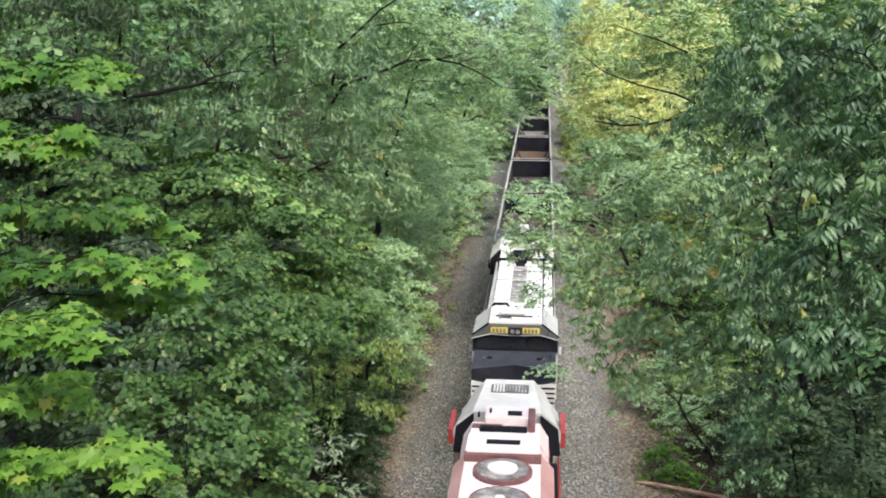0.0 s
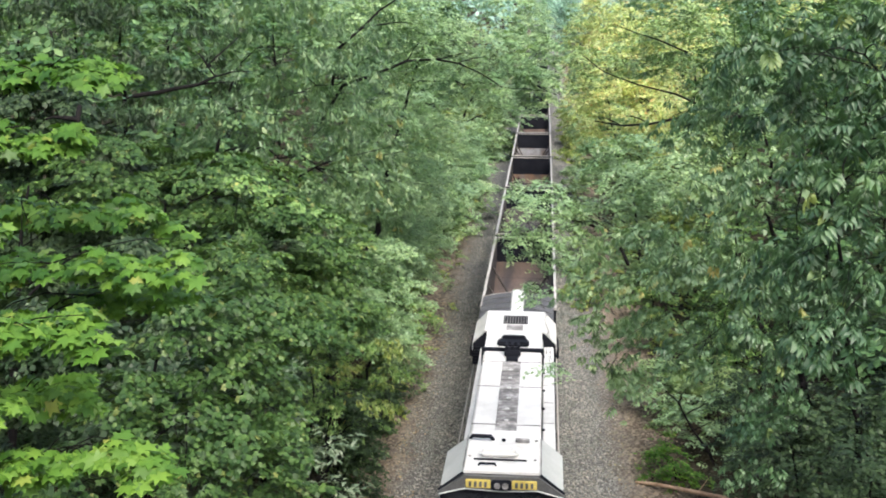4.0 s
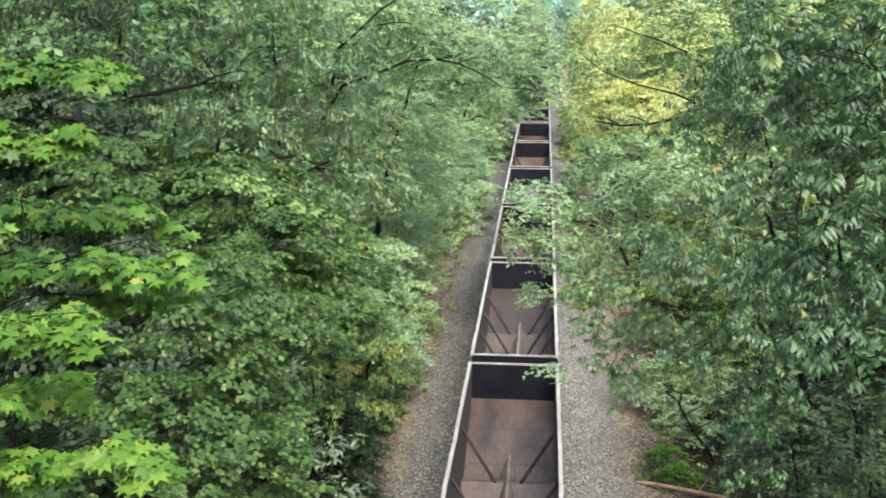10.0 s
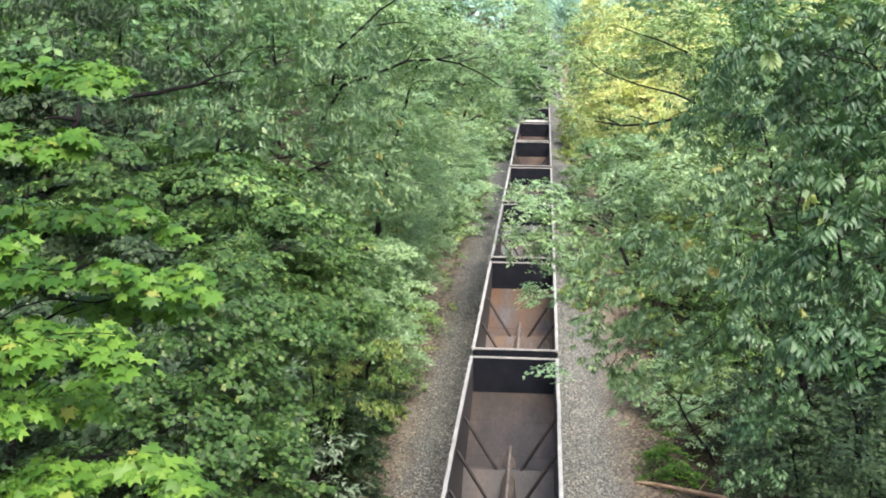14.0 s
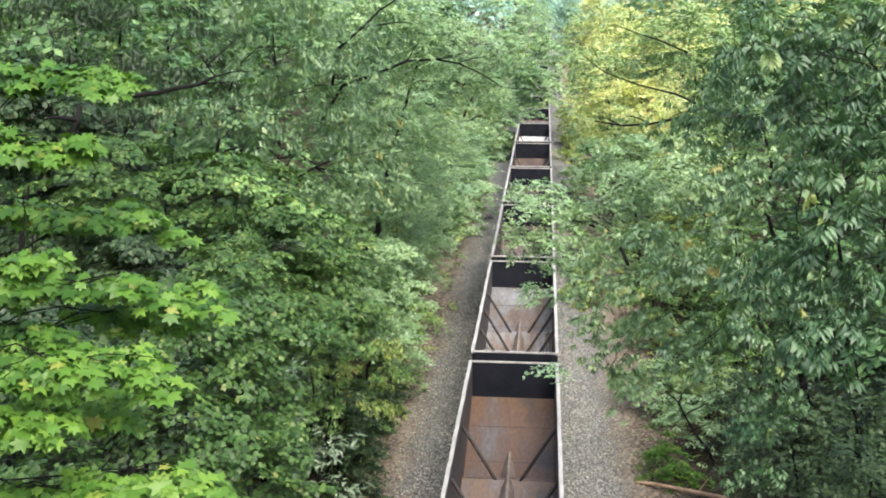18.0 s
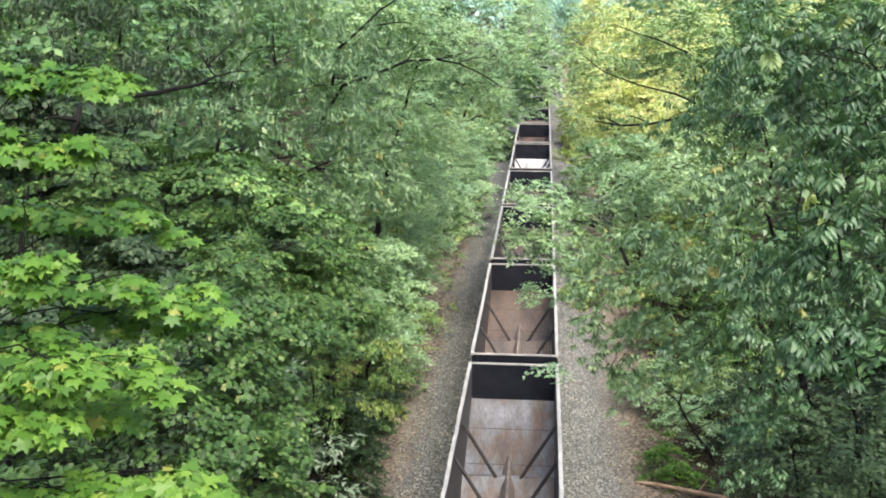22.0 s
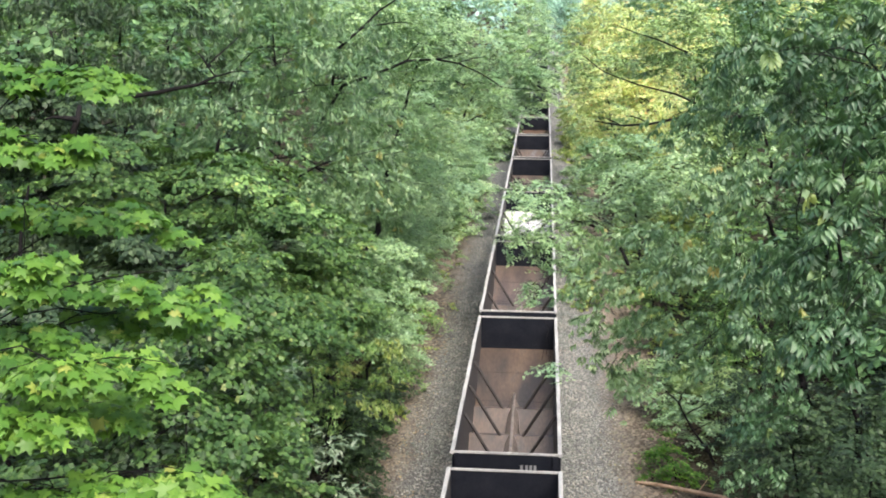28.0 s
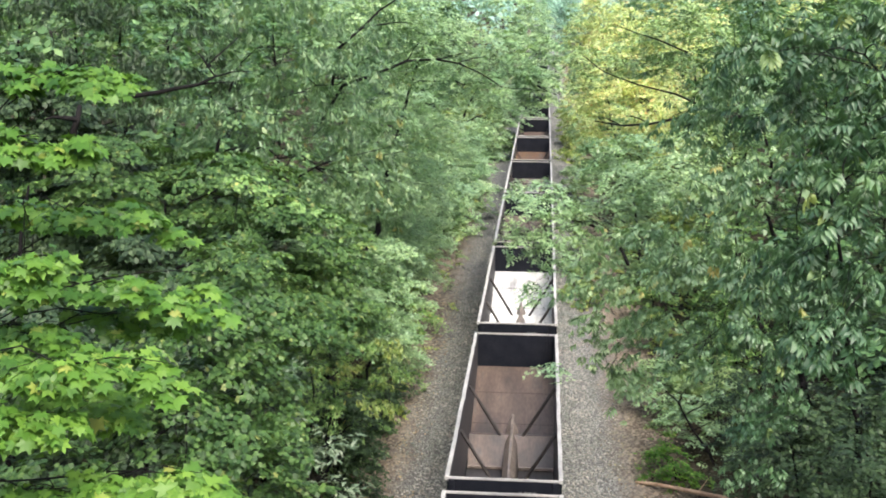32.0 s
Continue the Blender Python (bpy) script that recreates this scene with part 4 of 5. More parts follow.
STYLES = {   # shape, leaf length, leaf width, twig reach, leaves a node, droop, spread, flat
    "maple": ("lobed", 0.175, 0.19, 0.6, 2, 0.6, 1.4, 0.9),
    "tassel": ("tassel", 0.3, 0.3, 0.6, 2, 0.5, 1.5, 0.8),
    "spray": ("spray", 0.38, 0.36, 0.6, 1, 0.6, 1.5, 0.75),
    "spray_mid": ("spray", 0.4, 0.36, 0.7, 1, 0.55, 1.5, 0.75),
    "sprig": ("blade", 0.17, 0.06, 0.55, 3, 0.25, 0.9, 0.8),
    "maple_far": ("star", 0.15, 0.155, 0.8, 2, 0.5, 1.6, 0.88),
    "maple_small": ("star", 0.115, 0.12, 0.8, 2, 0.5, 1.6, 0.88),
    "maple_distant": ("chip", 0.16, 0.13, 0.9, 2, 0.2, 1.6, 0.85),
    "broad": ("blade", 0.13, 0.075, 0.8, 2, 0.2, 1.5, 0.7),
    "hickory": ("tassel", 0.44, 0.42, 0.8, 2, 0.55, 1.5, 0.85),
    "fine": ("chip", 0.1, 0.055, 0.6, 3, 0.3, 1.6, 0.7),
    "small": ("chip", 0.14, 0.09, 0.7, 3, 0.3, 1.6, 0.6),
    "far_soft": ("chip", 0.22, 0.15, 1.0, 3, 0.5, 2.2, 0.0),
    "far": ("chip", 0.26, 0.17, 1.2, 3, 0.3, 1.8, 0.5),
    "behind": ("chip", 0.6, 0.45, 1.8, 3, 0.3, 1.9, 0.5),
    "fill": ("chip", 0.36, 0.25, 1.6, 3, 0.3, 1.9, 0.5),
}


def tree(name, label, category, base, blobs, style, leaf, cover=4.0, girth=0.16, group="", seed=1, twig=True, limbs=True):
    """A tree or shrub: trunk, a limb to each mass of the crown, fine twigs and leaves."""
    rng = np.random.default_rng(seed)
    bx, by = base
    bz = ground_z(bx, by)
    root = thing(name, label, category, group, at=(bx, by, bz))
    shape, length, width, reach, per, droop, spread, flat = STYLES[style]
    local = [(b[0] - bx, b[1] - by, b[2] - bz, b[3], b[4], b[5]) for b in blobs]
    tops = max(0.8, max(b[2] for b in local))
    cx, cy = np.mean([b[0] for b in local]), np.mean([b[1] for b in local])
    line = bend((0, 0, -0.15), (cx * 0.55, cy * 0.55, tops * 0.92), 0, 9, rng, 0.02)
    r = [girth * (1.25 if i == 0 else 1) * (1 - 0.85 * i / 9) for i in range(10)]
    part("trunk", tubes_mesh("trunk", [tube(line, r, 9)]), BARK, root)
    if limbs:
        # each limb springs from the nearest wood that is already there
        wood = [(line[k], r[k]) for k in range(3, 10)]
        for b in sorted(local, key=lambda b: math.hypot(b[0] - cx * 0.4, b[1] - cy * 0.4)):
            c = Vector(b[:3])
            near, thick = min(wood, key=lambda w: (w[0] - c).length + max(0, w[0].z - c.z + 0.3))
            pts = bend(near, c, 0.08 * b[3], 6, rng, 0.045)
            rr = min(thick * 0.62, girth * 0.42)
            kids = [tube(pts, [rr * (1 - 0.65 * i / 6) + 0.004 for i in range(7)], 6)]
            for j in range(4):
                a = rng.normal(size=3)
                a /= np.linalg.norm(a)
                q = Vector(np.array(b[:3]) + a * np.array(b[3:]) * 0.8)
                kids.append(tube(bend(pts[4 + j % 3], q, 0.1, 4, rng, 0.04), [rr * 0.4 * (1 - 0.8 * i / 4) + 0.004 for i in range(5)], 4))
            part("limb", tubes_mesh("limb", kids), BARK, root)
            wood.append((c, rr * 0.5))
    if style.startswith("maple"):
        P, D, N, tw = layered_points(local, rng, cover, length, width)
    else:
        P, D, N, tw = leaf_points(local, rng, cover, length, width, reach, per, droop, spread, flat)
    crown = part("crown", leaf_mesh("crown", P, D, N, rng, shape, length, width), leaf, root)
    tagged(crown, kind="stuff")
    if twig:
        tagged(part("twigwork", twig_mesh(tw[::3]), BARK, root), kind="stuff")
    return root


def twig_mesh(tw, r=0.006):
    """Three-sided twigs through three points each."""
    n = len(tw)
    off = np.array([(0, 0, 1), (0.87, 0, -0.5), (-0.87, 0, -0.5)]) * r
    V = tw[:, :, None] + off[None, None] * np.array([1.2, 1, 0.4])[None, :, None, None]
    F = []
    for s in range(2):
        for k in range(3):
            F.append((s * 3 + k, s * 3 + (k + 1) % 3, s * 3 + 3 + (k + 1) % 3, s * 3 + 3 + k))
    F = np.array(F)[None] + (np.arange(n) * 9)[:, None, None]
    return raw_mesh("twigwork", V.reshape(-1, 3), F.reshape(-1, 4))


# the side of the track with the maples
tree("broadleaf_tree", "broadleaf sapling under the maple, darkened for shade", "tree", (-6.2, 16.5), [
      (-4.1, 18.0, 11.03, 0.93, 0.79, 0.39), (-4.19, 17.0, 10.46, 1.08, 0.92, 0.4), (-4.56, 16.0, 9.92, 1.04, 0.89, 0.36), (-3.96, 18.0, 9.72, 0.84, 0.72, 0.42), (-3.54, 15.5, 9.65, 0.92, 0.78, 0.37), (-3.29, 17.0, 9.47, 0.52, 0.44, 0.3), (-3.16, 16.0, 8.98, 0.77, 0.66, 0.33), (-4.8, 17.0, 11.26, 0.93, 0.79, 0.37), (-5.52, 16.0, 10.3, 1.01, 0.86, 0.35), (-4.27, 15.0, 9.3, 0.96, 0.81, 0.35), (-5.77, 14.0, 9.87, 0.93, 0.79, 0.34), (-4.7, 19.0, 11.66, 0.97, 0.82, 0.37)],
     "maple_small", DEEP, seed=11, cover=2.3)
tree("sapling", "mid-green young maple in the shade of taller trees", "sapling", (-9.2, 28.5), [
      (-6.24, 26.0, 11.98, 0.66, 0.56, 0.16), (-5.3, 30.0, 10.34, 0.66, 0.56, 0.41), (-5.69, 28.0, 11.25, 0.66, 0.56, 0.18), (-4.97, 34.0, 9.01, 0.71, 0.6, 0.35), (-6.01, 27.0, 9.91, 0.79, 0.67, 0.2), (-5.3, 31.0, 8.73, 0.9, 0.76, 0.33), (-5.4, 29.0, 8.04, 0.85, 0.72, 0.28)],
     "maple_small", HEDGE, girth=0.06, seed=27, cover=1.5)
TALL = tree("hickory_tree", "tall hickory with narrow drooping grey-green leaves", "tree", (-12.5, 36), [
      (-7.9, 36.0, 14.7, 3.3, 3.0, 2.0), (-5.9, 37.0, 13.4, 2.9, 2.6, 2.1), (-8.5, 34.0, 12.8, 3.5, 3.2, 1.6), (-6.1, 34.0, 11.2, 2.8, 2.5, 1.6),
      (-5.1, 38.0, 10.4, 1.8, 1.6, 1.8), (-5.4, 40.0, 14.9, 1.9, 1.7, 1.4)],
     "hickory", HICKORY, girth=0.2, seed=12, cover=2.9)
tree("hickory_tree", "hickory darkened for shade, standing back among the maples", "tree", (-15.5, 34), [
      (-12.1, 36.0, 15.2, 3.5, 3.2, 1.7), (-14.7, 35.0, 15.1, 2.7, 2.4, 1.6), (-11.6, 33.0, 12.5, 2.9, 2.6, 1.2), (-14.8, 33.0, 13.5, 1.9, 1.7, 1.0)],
     "hickory", SHADELEAF, girth=0.18, seed=22)
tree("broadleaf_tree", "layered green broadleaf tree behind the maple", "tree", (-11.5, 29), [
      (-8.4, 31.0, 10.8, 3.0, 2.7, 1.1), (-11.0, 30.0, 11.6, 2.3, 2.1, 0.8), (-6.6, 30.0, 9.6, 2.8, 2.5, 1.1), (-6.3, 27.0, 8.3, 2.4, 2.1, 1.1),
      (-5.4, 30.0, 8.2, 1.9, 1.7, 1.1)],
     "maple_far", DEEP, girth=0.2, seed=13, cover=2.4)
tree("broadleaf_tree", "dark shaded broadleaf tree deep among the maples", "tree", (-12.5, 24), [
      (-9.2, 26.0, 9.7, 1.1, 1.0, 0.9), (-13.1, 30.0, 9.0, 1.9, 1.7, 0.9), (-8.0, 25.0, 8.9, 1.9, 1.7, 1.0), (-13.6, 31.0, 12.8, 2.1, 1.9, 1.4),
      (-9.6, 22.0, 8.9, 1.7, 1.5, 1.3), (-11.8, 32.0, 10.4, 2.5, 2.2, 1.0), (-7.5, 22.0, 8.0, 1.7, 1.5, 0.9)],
     "maple_distant", SHADELEAF, girth=0.18, seed=23, cover=5)
tree("shrub", "olive-green trackside shrub with some yellowing leaves", "shrub", (-6.6, 33), [
      (-5.31, 32.0, 5.51, 1.03, 0.88, 0.34), (-4.79, 34.0, 3.9, 1.07, 0.91, 0.44), (-5.92, 29.0, 6.25, 0.87, 0.74, 0.28), (-4.41, 38.0, 4.16, 0.81, 0.69, 0.48), (-5.83, 31.0, 7.2, 0.99, 0.84, 0.3), (-6.34, 28.0, 7.44, 0.83, 0.71, 0.27), (-4.16, 36.0, 2.58, 0.78, 0.66, 0.43)],
     "tassel", OLIVE, girth=0.07, seed=14, cover=3.2)
tree("shrub", "leafy green shrub leaning out over the ballast edge", "shrub", (-6.3, 34.5), [
      (-5.16, 32.0, 4.43, 1.04, 0.89, 0.42), (-4.59, 35.0, 2.35, 0.92, 0.78, 0.5), (-5.44, 30.0, 4.81, 0.9, 0.77, 0.39), (-4.42, 38.0, 3.1, 0.86, 0.73, 0.49), (-5.12, 34.0, 5.79, 1.09, 0.92, 0.4), (-4.89, 40.0, 4.61, 1.06, 0.9, 0.53), (-5.63, 33.0, 7.35, 1.05, 0.89, 0.42), (-4.94, 35.0, 4.71, 0.84, 0.72, 0.37)],
     "tassel", HEDGE, girth=0.07, seed=26, cover=3)
tree("shrub", "trackside shrub with shade put into its dark green", "shrub", (-6.2, 36), [
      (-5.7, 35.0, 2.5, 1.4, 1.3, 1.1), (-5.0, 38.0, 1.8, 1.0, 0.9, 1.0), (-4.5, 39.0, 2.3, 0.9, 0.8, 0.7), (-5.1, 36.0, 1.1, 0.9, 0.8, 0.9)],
     "small", SHADELEAF, girth=0.06, seed=24)
tree("sapling", "sapling with pale undersides of leaves turned up", "sapling", (-5.2, 18), [
      (-3.23, 17.5, 8.97, 0.44, 0.37, 0.12), (-2.73, 17.2, 9.01, 0.43, 0.37, 0.1), (-2.37, 17.0, 8.94, 0.25, 0.21, 0.07), (-2.79, 16.5, 8.63, 0.47, 0.4, 0.09), (-2.15, 16.3, 8.81, 0.31, 0.26, 0.07), (-3.63, 18.0, 9.16, 0.4, 0.34, 0.12), (-3.32, 19.0, 9.91, 0.41, 0.35, 0.12)],
     "sprig", SILVER, girth=0.06, seed=25, cover=3.4)
tree("shrub", "dense green shrub beside the ballast", "shrub", (-6.0, 43), [
      (-5.0, 44.0, 2.5, 1.4, 1.2, 1.4), (-6.1, 42.0, 4.0, 2.0, 1.8, 1.3), (-5.8, 43.0, 5.6, 2.2, 2.0, 1.3), (-4.9, 47.0, 3.3, 1.2, 1.1, 1.2),
      (-7.0, 40.0, 6.3, 1.7, 1.5, 1.2)],
     "small", PALELEAF, girth=0.08, seed=15)
tree("shrub", "dense green shrub beside the ballast", "shrub", (-6.4, 56), [
      (-5.6, 58.0, 3.1, 1.8, 1.6, 1.8), (-6.7, 55.0, 4.9, 2.3, 2.0, 2.0), (-5.8, 60.0, 4.5, 2.2, 2.0, 1.9), (-7.3, 50.0, 6.5, 2.3, 2.1, 1.8)],
     "small", PALELEAF, girth=0.08, seed=16)
tree("broadleaf_tree", "grey-green tree standing on the bank", "tree", (-9.0, 50), [
      (-5.8, 55.0, 9.5, 2.8, 2.6, 2.6), (-6.6, 46.0, 11.5, 2.6, 2.4, 2.4), (-4.4, 65.0, 7.3, 2.4, 2.1, 2.0), (-6.0, 52.0, 7.7, 2.7, 2.4, 1.6),
      (-5.0, 58.0, 10.9, 2.4, 2.2, 2.1), (-6.6, 46.0, 8.4, 2.1, 1.9, 1.4), (-7.4, 40.0, 8.4, 1.9, 1.7, 1.4)],
     "small", PALELEAF, girth=0.2, seed=17)
REACH = tree("broadleaf_tree", "green tree reaching a long limb over the track", "tree", (-8.5, 46), [
      (-3.5, 48.0, 14.2, 3.0, 2.7, 1.4), (-1.2, 50.0, 13.8, 1.5, 1.4, 1.2), (-5.2, 46.0, 15.2, 2.9, 2.6, 1.4), (-0.0, 54.0, 12.1, 1.0, 0.9, 1.0),
      (-2.7, 50.0, 12.4, 2.1, 1.9, 1.0), (0.7, 58.0, 14.3, 1.0, 0.9, 1.3), (-6.8, 42.0, 15.3, 2.0, 1.8, 1.3), (-0.8, 52.0, 15.3, 1.9, 1.7, 1.1),
      (0.4, 54.0, 12.1, 1.3, 1.1, 1.1), (0.6, 56.0, 13.5, 1.2, 1.0, 1.2), (1.2, 50.0, 12.1, 0.6, 0.5, 0.6), (0.5, 60.0, 12.5, 1.2, 1.1, 0.9),
      (1.4, 52.0, 13.3, 0.6, 0.5, 0.8), (0.4, 58.0, 10.6, 0.7, 0.7, 0.4)],
     "small", PALELEAF, girth=0.22, seed=18, cover=3)
tree("shrub", "green shrub leaning towards the track", "shrub", (-6.5, 76), [
      (-5.2, 75.0, 2.8, 2.3, 2.1, 1.7), (-4.7, 85.0, 2.7, 2.2, 2.0, 1.8), (-6.0, 72.0, 4.4, 2.2, 2.0, 1.9), (-3.9, 95.0, 3.6, 1.7, 1.5, 2.5),
      (-4.2, 84.0, 1.6, 1.7, 1.6, 1.1)],
     "far", PALELEAF, girth=0.08, seed=19)
tree("broadleaf_tree", "tall woodland tree far down the line", "tree", (-9, 115), [
      (-3.2, 115.0, 3.8, 2.7, 2.4, 3.6), (-4.7, 120.0, 7.4, 3.1, 2.8, 3.7), (-2.5, 130.0, 8.0, 2.4, 2.1, 3.4), (-2.3, 115.0, 0.9, 1.5, 1.3, 1.8)],
     "far", PALELEAF, girth=0.22, seed=20)
tree("broadleaf_tree", "tall woodland tree far down the line", "tree", (-6, 160), [
      (-1.8, 160.0, 7.6, 2.9, 2.6, 5.0), (-2.5, 160.0, 1.3, 1.8, 1.6, 3.3), (-1.2, 170.0, 12.8, 3.5, 3.2, 4.4)],
     "far", PALELEAF, girth=0.22, seed=21)
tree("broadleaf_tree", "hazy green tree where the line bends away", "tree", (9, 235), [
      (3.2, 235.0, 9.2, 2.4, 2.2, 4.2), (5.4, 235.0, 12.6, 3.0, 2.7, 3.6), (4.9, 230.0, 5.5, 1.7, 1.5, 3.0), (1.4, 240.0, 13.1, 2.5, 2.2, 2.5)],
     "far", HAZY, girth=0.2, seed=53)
# the other side
tree("broadleaf_tree", "slim green tree at the edge of the yellow ones", "tree", (8.2, 104), [
      (3.4, 110.0, 12.8, 0.9, 0.8, 2.8), (3.5, 106.0, 8.0, 0.8, 0.7, 2.7), (4.0, 100.0, 4.5, 0.9, 0.8, 1.7), (4.5, 104.0, 10.2, 0.9, 0.8, 1.6)],
     "far", PALELEAF, girth=0.14, seed=54, cover=3)
tree("hickory_tree", "hickory with drooping green leaflets close to the bridge", "tree", (7.6, 13.5), [
      (4.1, 13.0, 15.8, 1.0, 0.9, 0.6), (3.8, 15.0, 15.9, 0.9, 0.8, 0.5), (4.0, 12.0, 14.9, 0.8, 0.7, 0.6), (4.2, 15.0, 14.9, 0.8, 0.7, 0.7),
      (3.8, 11.5, 14.0, 0.7, 0.6, 0.5), (4.0, 11.0, 13.5, 0.3, 0.4, 0.5), (3.7, 11.5, 12.8, 0.2, 0.4, 0.2), (4.0, 11.0, 14.6, 0.3, 0.4, 0.6),
      (4.3, 15.0, 12.8, 0.7, 0.6, 0.6), (5.1, 17.0, 12.0, 0.7, 0.6, 0.4)],
     "spray", LEAFLET, girth=0.17, seed=31, cover=5.2)
tree("hickory_tree", "hickory with drooping green leaflets beside the track", "tree", (10.8, 33), [
      (3.8, 20.0, 12.0, 1.2, 1.1, 0.9), (3.9, 19.0, 10.8, 1.0, 0.9, 0.7), (3.5, 18.0, 10.5, 0.5, 0.5, 0.3), (3.6, 21.0, 11.2, 0.7, 0.6, 0.7),
      (3.9, 19.0, 15.3, 1.1, 1.0, 0.9), (3.9, 18.0, 13.6, 0.9, 0.8, 0.7), (4.1, 17.0, 12.6, 0.8, 0.7, 0.6), (4.7, 22.0, 14.6, 0.9, 0.8, 0.7)],
     "spray_mid", MIDLEAF, girth=0.11, seed=32, cover=3.9)
tree("hickory_tree", "slender hickory with pale drooping leaflets beside the track", "tree", (9.6, 34), [
      (3.0, 22.0, 10.8, 1.1, 1.0, 0.9), (2.8, 23.0, 9.3, 0.8, 0.7, 0.9), (2.3, 22.0, 9.0, 0.5, 0.4, 0.6), (3.2, 24.0, 11.5, 1.2, 1.1, 0.7),
      (1.7, 25.0, 10.4, 0.6, 0.5, 0.6), (2.5, 24.0, 9.5, 0.7, 0.6, 0.7), (2.1, 24.0, 10.0, 0.6, 0.5, 0.5), (1.9, 26.0, 10.8, 0.7, 0.6, 0.5),
      (3.4, 22.0, 10.1, 0.7, 0.6, 0.6)],
     "spray_mid", FRESH, girth=0.08, seed=52, cover=2.7)
tree("hickory_tree", "young hickory in the shade below the taller ones", "tree", (10.6, 30), [
      (4.8, 19.0, 10.7, 0.8, 0.7, 0.7), (4.6, 18.0, 10.0, 0.5, 0.4, 0.4),
      (5.12, 21.0, 8.92, 0.51, 0.44, 0.34), (5.49, 21.0, 8.13, 0.49, 0.41, 0.35), (5.21, 21.0, 7.35, 0.47, 0.4, 0.35), (6.05, 22.0, 8.47, 0.42, 0.36, 0.34)],
     "spray", LEAFLET, girth=0.045, seed=43, cover=4)
CHERRY = tree("cherry_tree", "small-leaved tree with a limb hanging over the cars", "tree", (10.2, 36), [
      (2.8, 28.0, 11.7, 1.3, 1.2, 0.7), (4.1, 27.0, 12.3, 1.4, 1.3, 0.8), (2.6, 28.0, 10.7, 1.2, 1.0, 0.7), (0.5, 27.0, 10.9, 0.7, 0.6, 0.6),
      (0.5, 28.0, 11.6, 0.7, 0.7, 0.2), (0.9, 27.0, 10.2, 0.5, 0.4, 0.5), (0.9, 25.0, 9.8, 0.5, 0.4, 0.2), (1.1, 23.0, 8.7, 0.3, 0.4, 0.2),
      (0.1, 27.0, 10.2, 0.3, 0.4, 0.2), (1.4, 28.0, 11.2, 0.7, 0.7, 0.4),
      (0.51, 29.0, 11.16, 0.71, 0.6, 0.27), (0.95, 30.0, 11.3, 0.69, 0.58, 0.27), (0.35, 27.0, 10.54, 0.55, 0.47, 0.22), (0.83, 27.0, 10.34, 0.53, 0.45, 0.22), (1.23, 27.0, 10.84, 0.55, 0.47, 0.36), (0.72, 25.0, 9.86, 0.39, 0.33, 0.16), (1.44, 26.0, 10.23, 0.4, 0.34, 0.32), (0.04, 30.0, 11.36, 0.43, 0.36, 0.18)],
     "fine", PALELEAF, girth=0.13, seed=33, cover=2.6)
AIRY = tree("broadleaf_tree", "airy tree with green leaves and thin branches", "tree", (10.6, 38), [
      (4.8, 32.0, 15.3, 1.7, 1.5, 0.9), (3.2, 36.0, 14.3, 0.9, 0.8, 0.6), (2.2, 40.0, 13.8, 0.7, 0.7, 0.9), (4.3, 33.0, 14.4, 1.2, 1.0, 0.5),
      (5.8, 30.0, 13.3, 1.2, 1.1, 1.1), (5.3, 30.0, 12.6, 1.2, 1.1, 0.8)],
     "broad", GREYGREEN, girth=0.14, seed=34, cover=2.6)
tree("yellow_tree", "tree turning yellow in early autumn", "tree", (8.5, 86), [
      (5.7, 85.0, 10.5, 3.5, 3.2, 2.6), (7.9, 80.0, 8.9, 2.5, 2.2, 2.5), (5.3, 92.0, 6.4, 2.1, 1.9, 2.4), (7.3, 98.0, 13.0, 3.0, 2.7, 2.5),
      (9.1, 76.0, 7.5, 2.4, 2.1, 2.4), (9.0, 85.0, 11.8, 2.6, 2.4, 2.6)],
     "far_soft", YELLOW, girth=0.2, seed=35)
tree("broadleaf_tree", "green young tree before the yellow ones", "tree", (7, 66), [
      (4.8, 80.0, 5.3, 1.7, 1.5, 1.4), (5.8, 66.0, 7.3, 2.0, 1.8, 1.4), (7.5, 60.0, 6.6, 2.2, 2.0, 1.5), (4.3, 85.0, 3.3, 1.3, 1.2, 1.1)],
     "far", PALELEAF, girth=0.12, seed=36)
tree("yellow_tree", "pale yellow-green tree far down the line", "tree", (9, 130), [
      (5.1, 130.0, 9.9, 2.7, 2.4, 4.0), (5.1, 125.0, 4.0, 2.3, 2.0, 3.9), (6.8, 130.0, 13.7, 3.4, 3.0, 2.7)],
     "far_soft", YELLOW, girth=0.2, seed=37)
BARE = tree("shrub", "sparse pale-leaved shrub with bare dark branches", "shrub", (8.0, 41), [
      (5.84, 40.0, 1.51, 0.99, 0.84, 0.43), (6.91, 40.0, 0.66, 1.2, 1.02, 0.52), (7.89, 40.0, 1.58, 1.04, 0.88, 0.43), (5.41, 41.0, 1.69, 0.66, 0.56, 0.31), (7.14, 39.6, -0.85, 1.27, 1.08, 0.57), (8.33, 39.6, -0.13, 1.09, 0.93, 0.66), (7.62, 41.0, 1.76, 0.99, 0.85, 0.31)],
     "small", PALELEAF, girth=0.06, seed=38, cover=2.8)
tree("shrub", "low bright green bush beside the litter", "shrub", (5.9, 38), [
      (5.65, 38.5, -0.2, 0.89, 0.76, 0.63), (4.92, 38.0, -0.66, 0.55, 0.46, 0.46), (6.15, 37.5, -0.38, 0.96, 0.81, 0.54), (5.53, 39.5, 0.25, 0.6, 0.51, 0.43)],
     "small", MAPLE, girth=0.04, seed=39, cover=3)
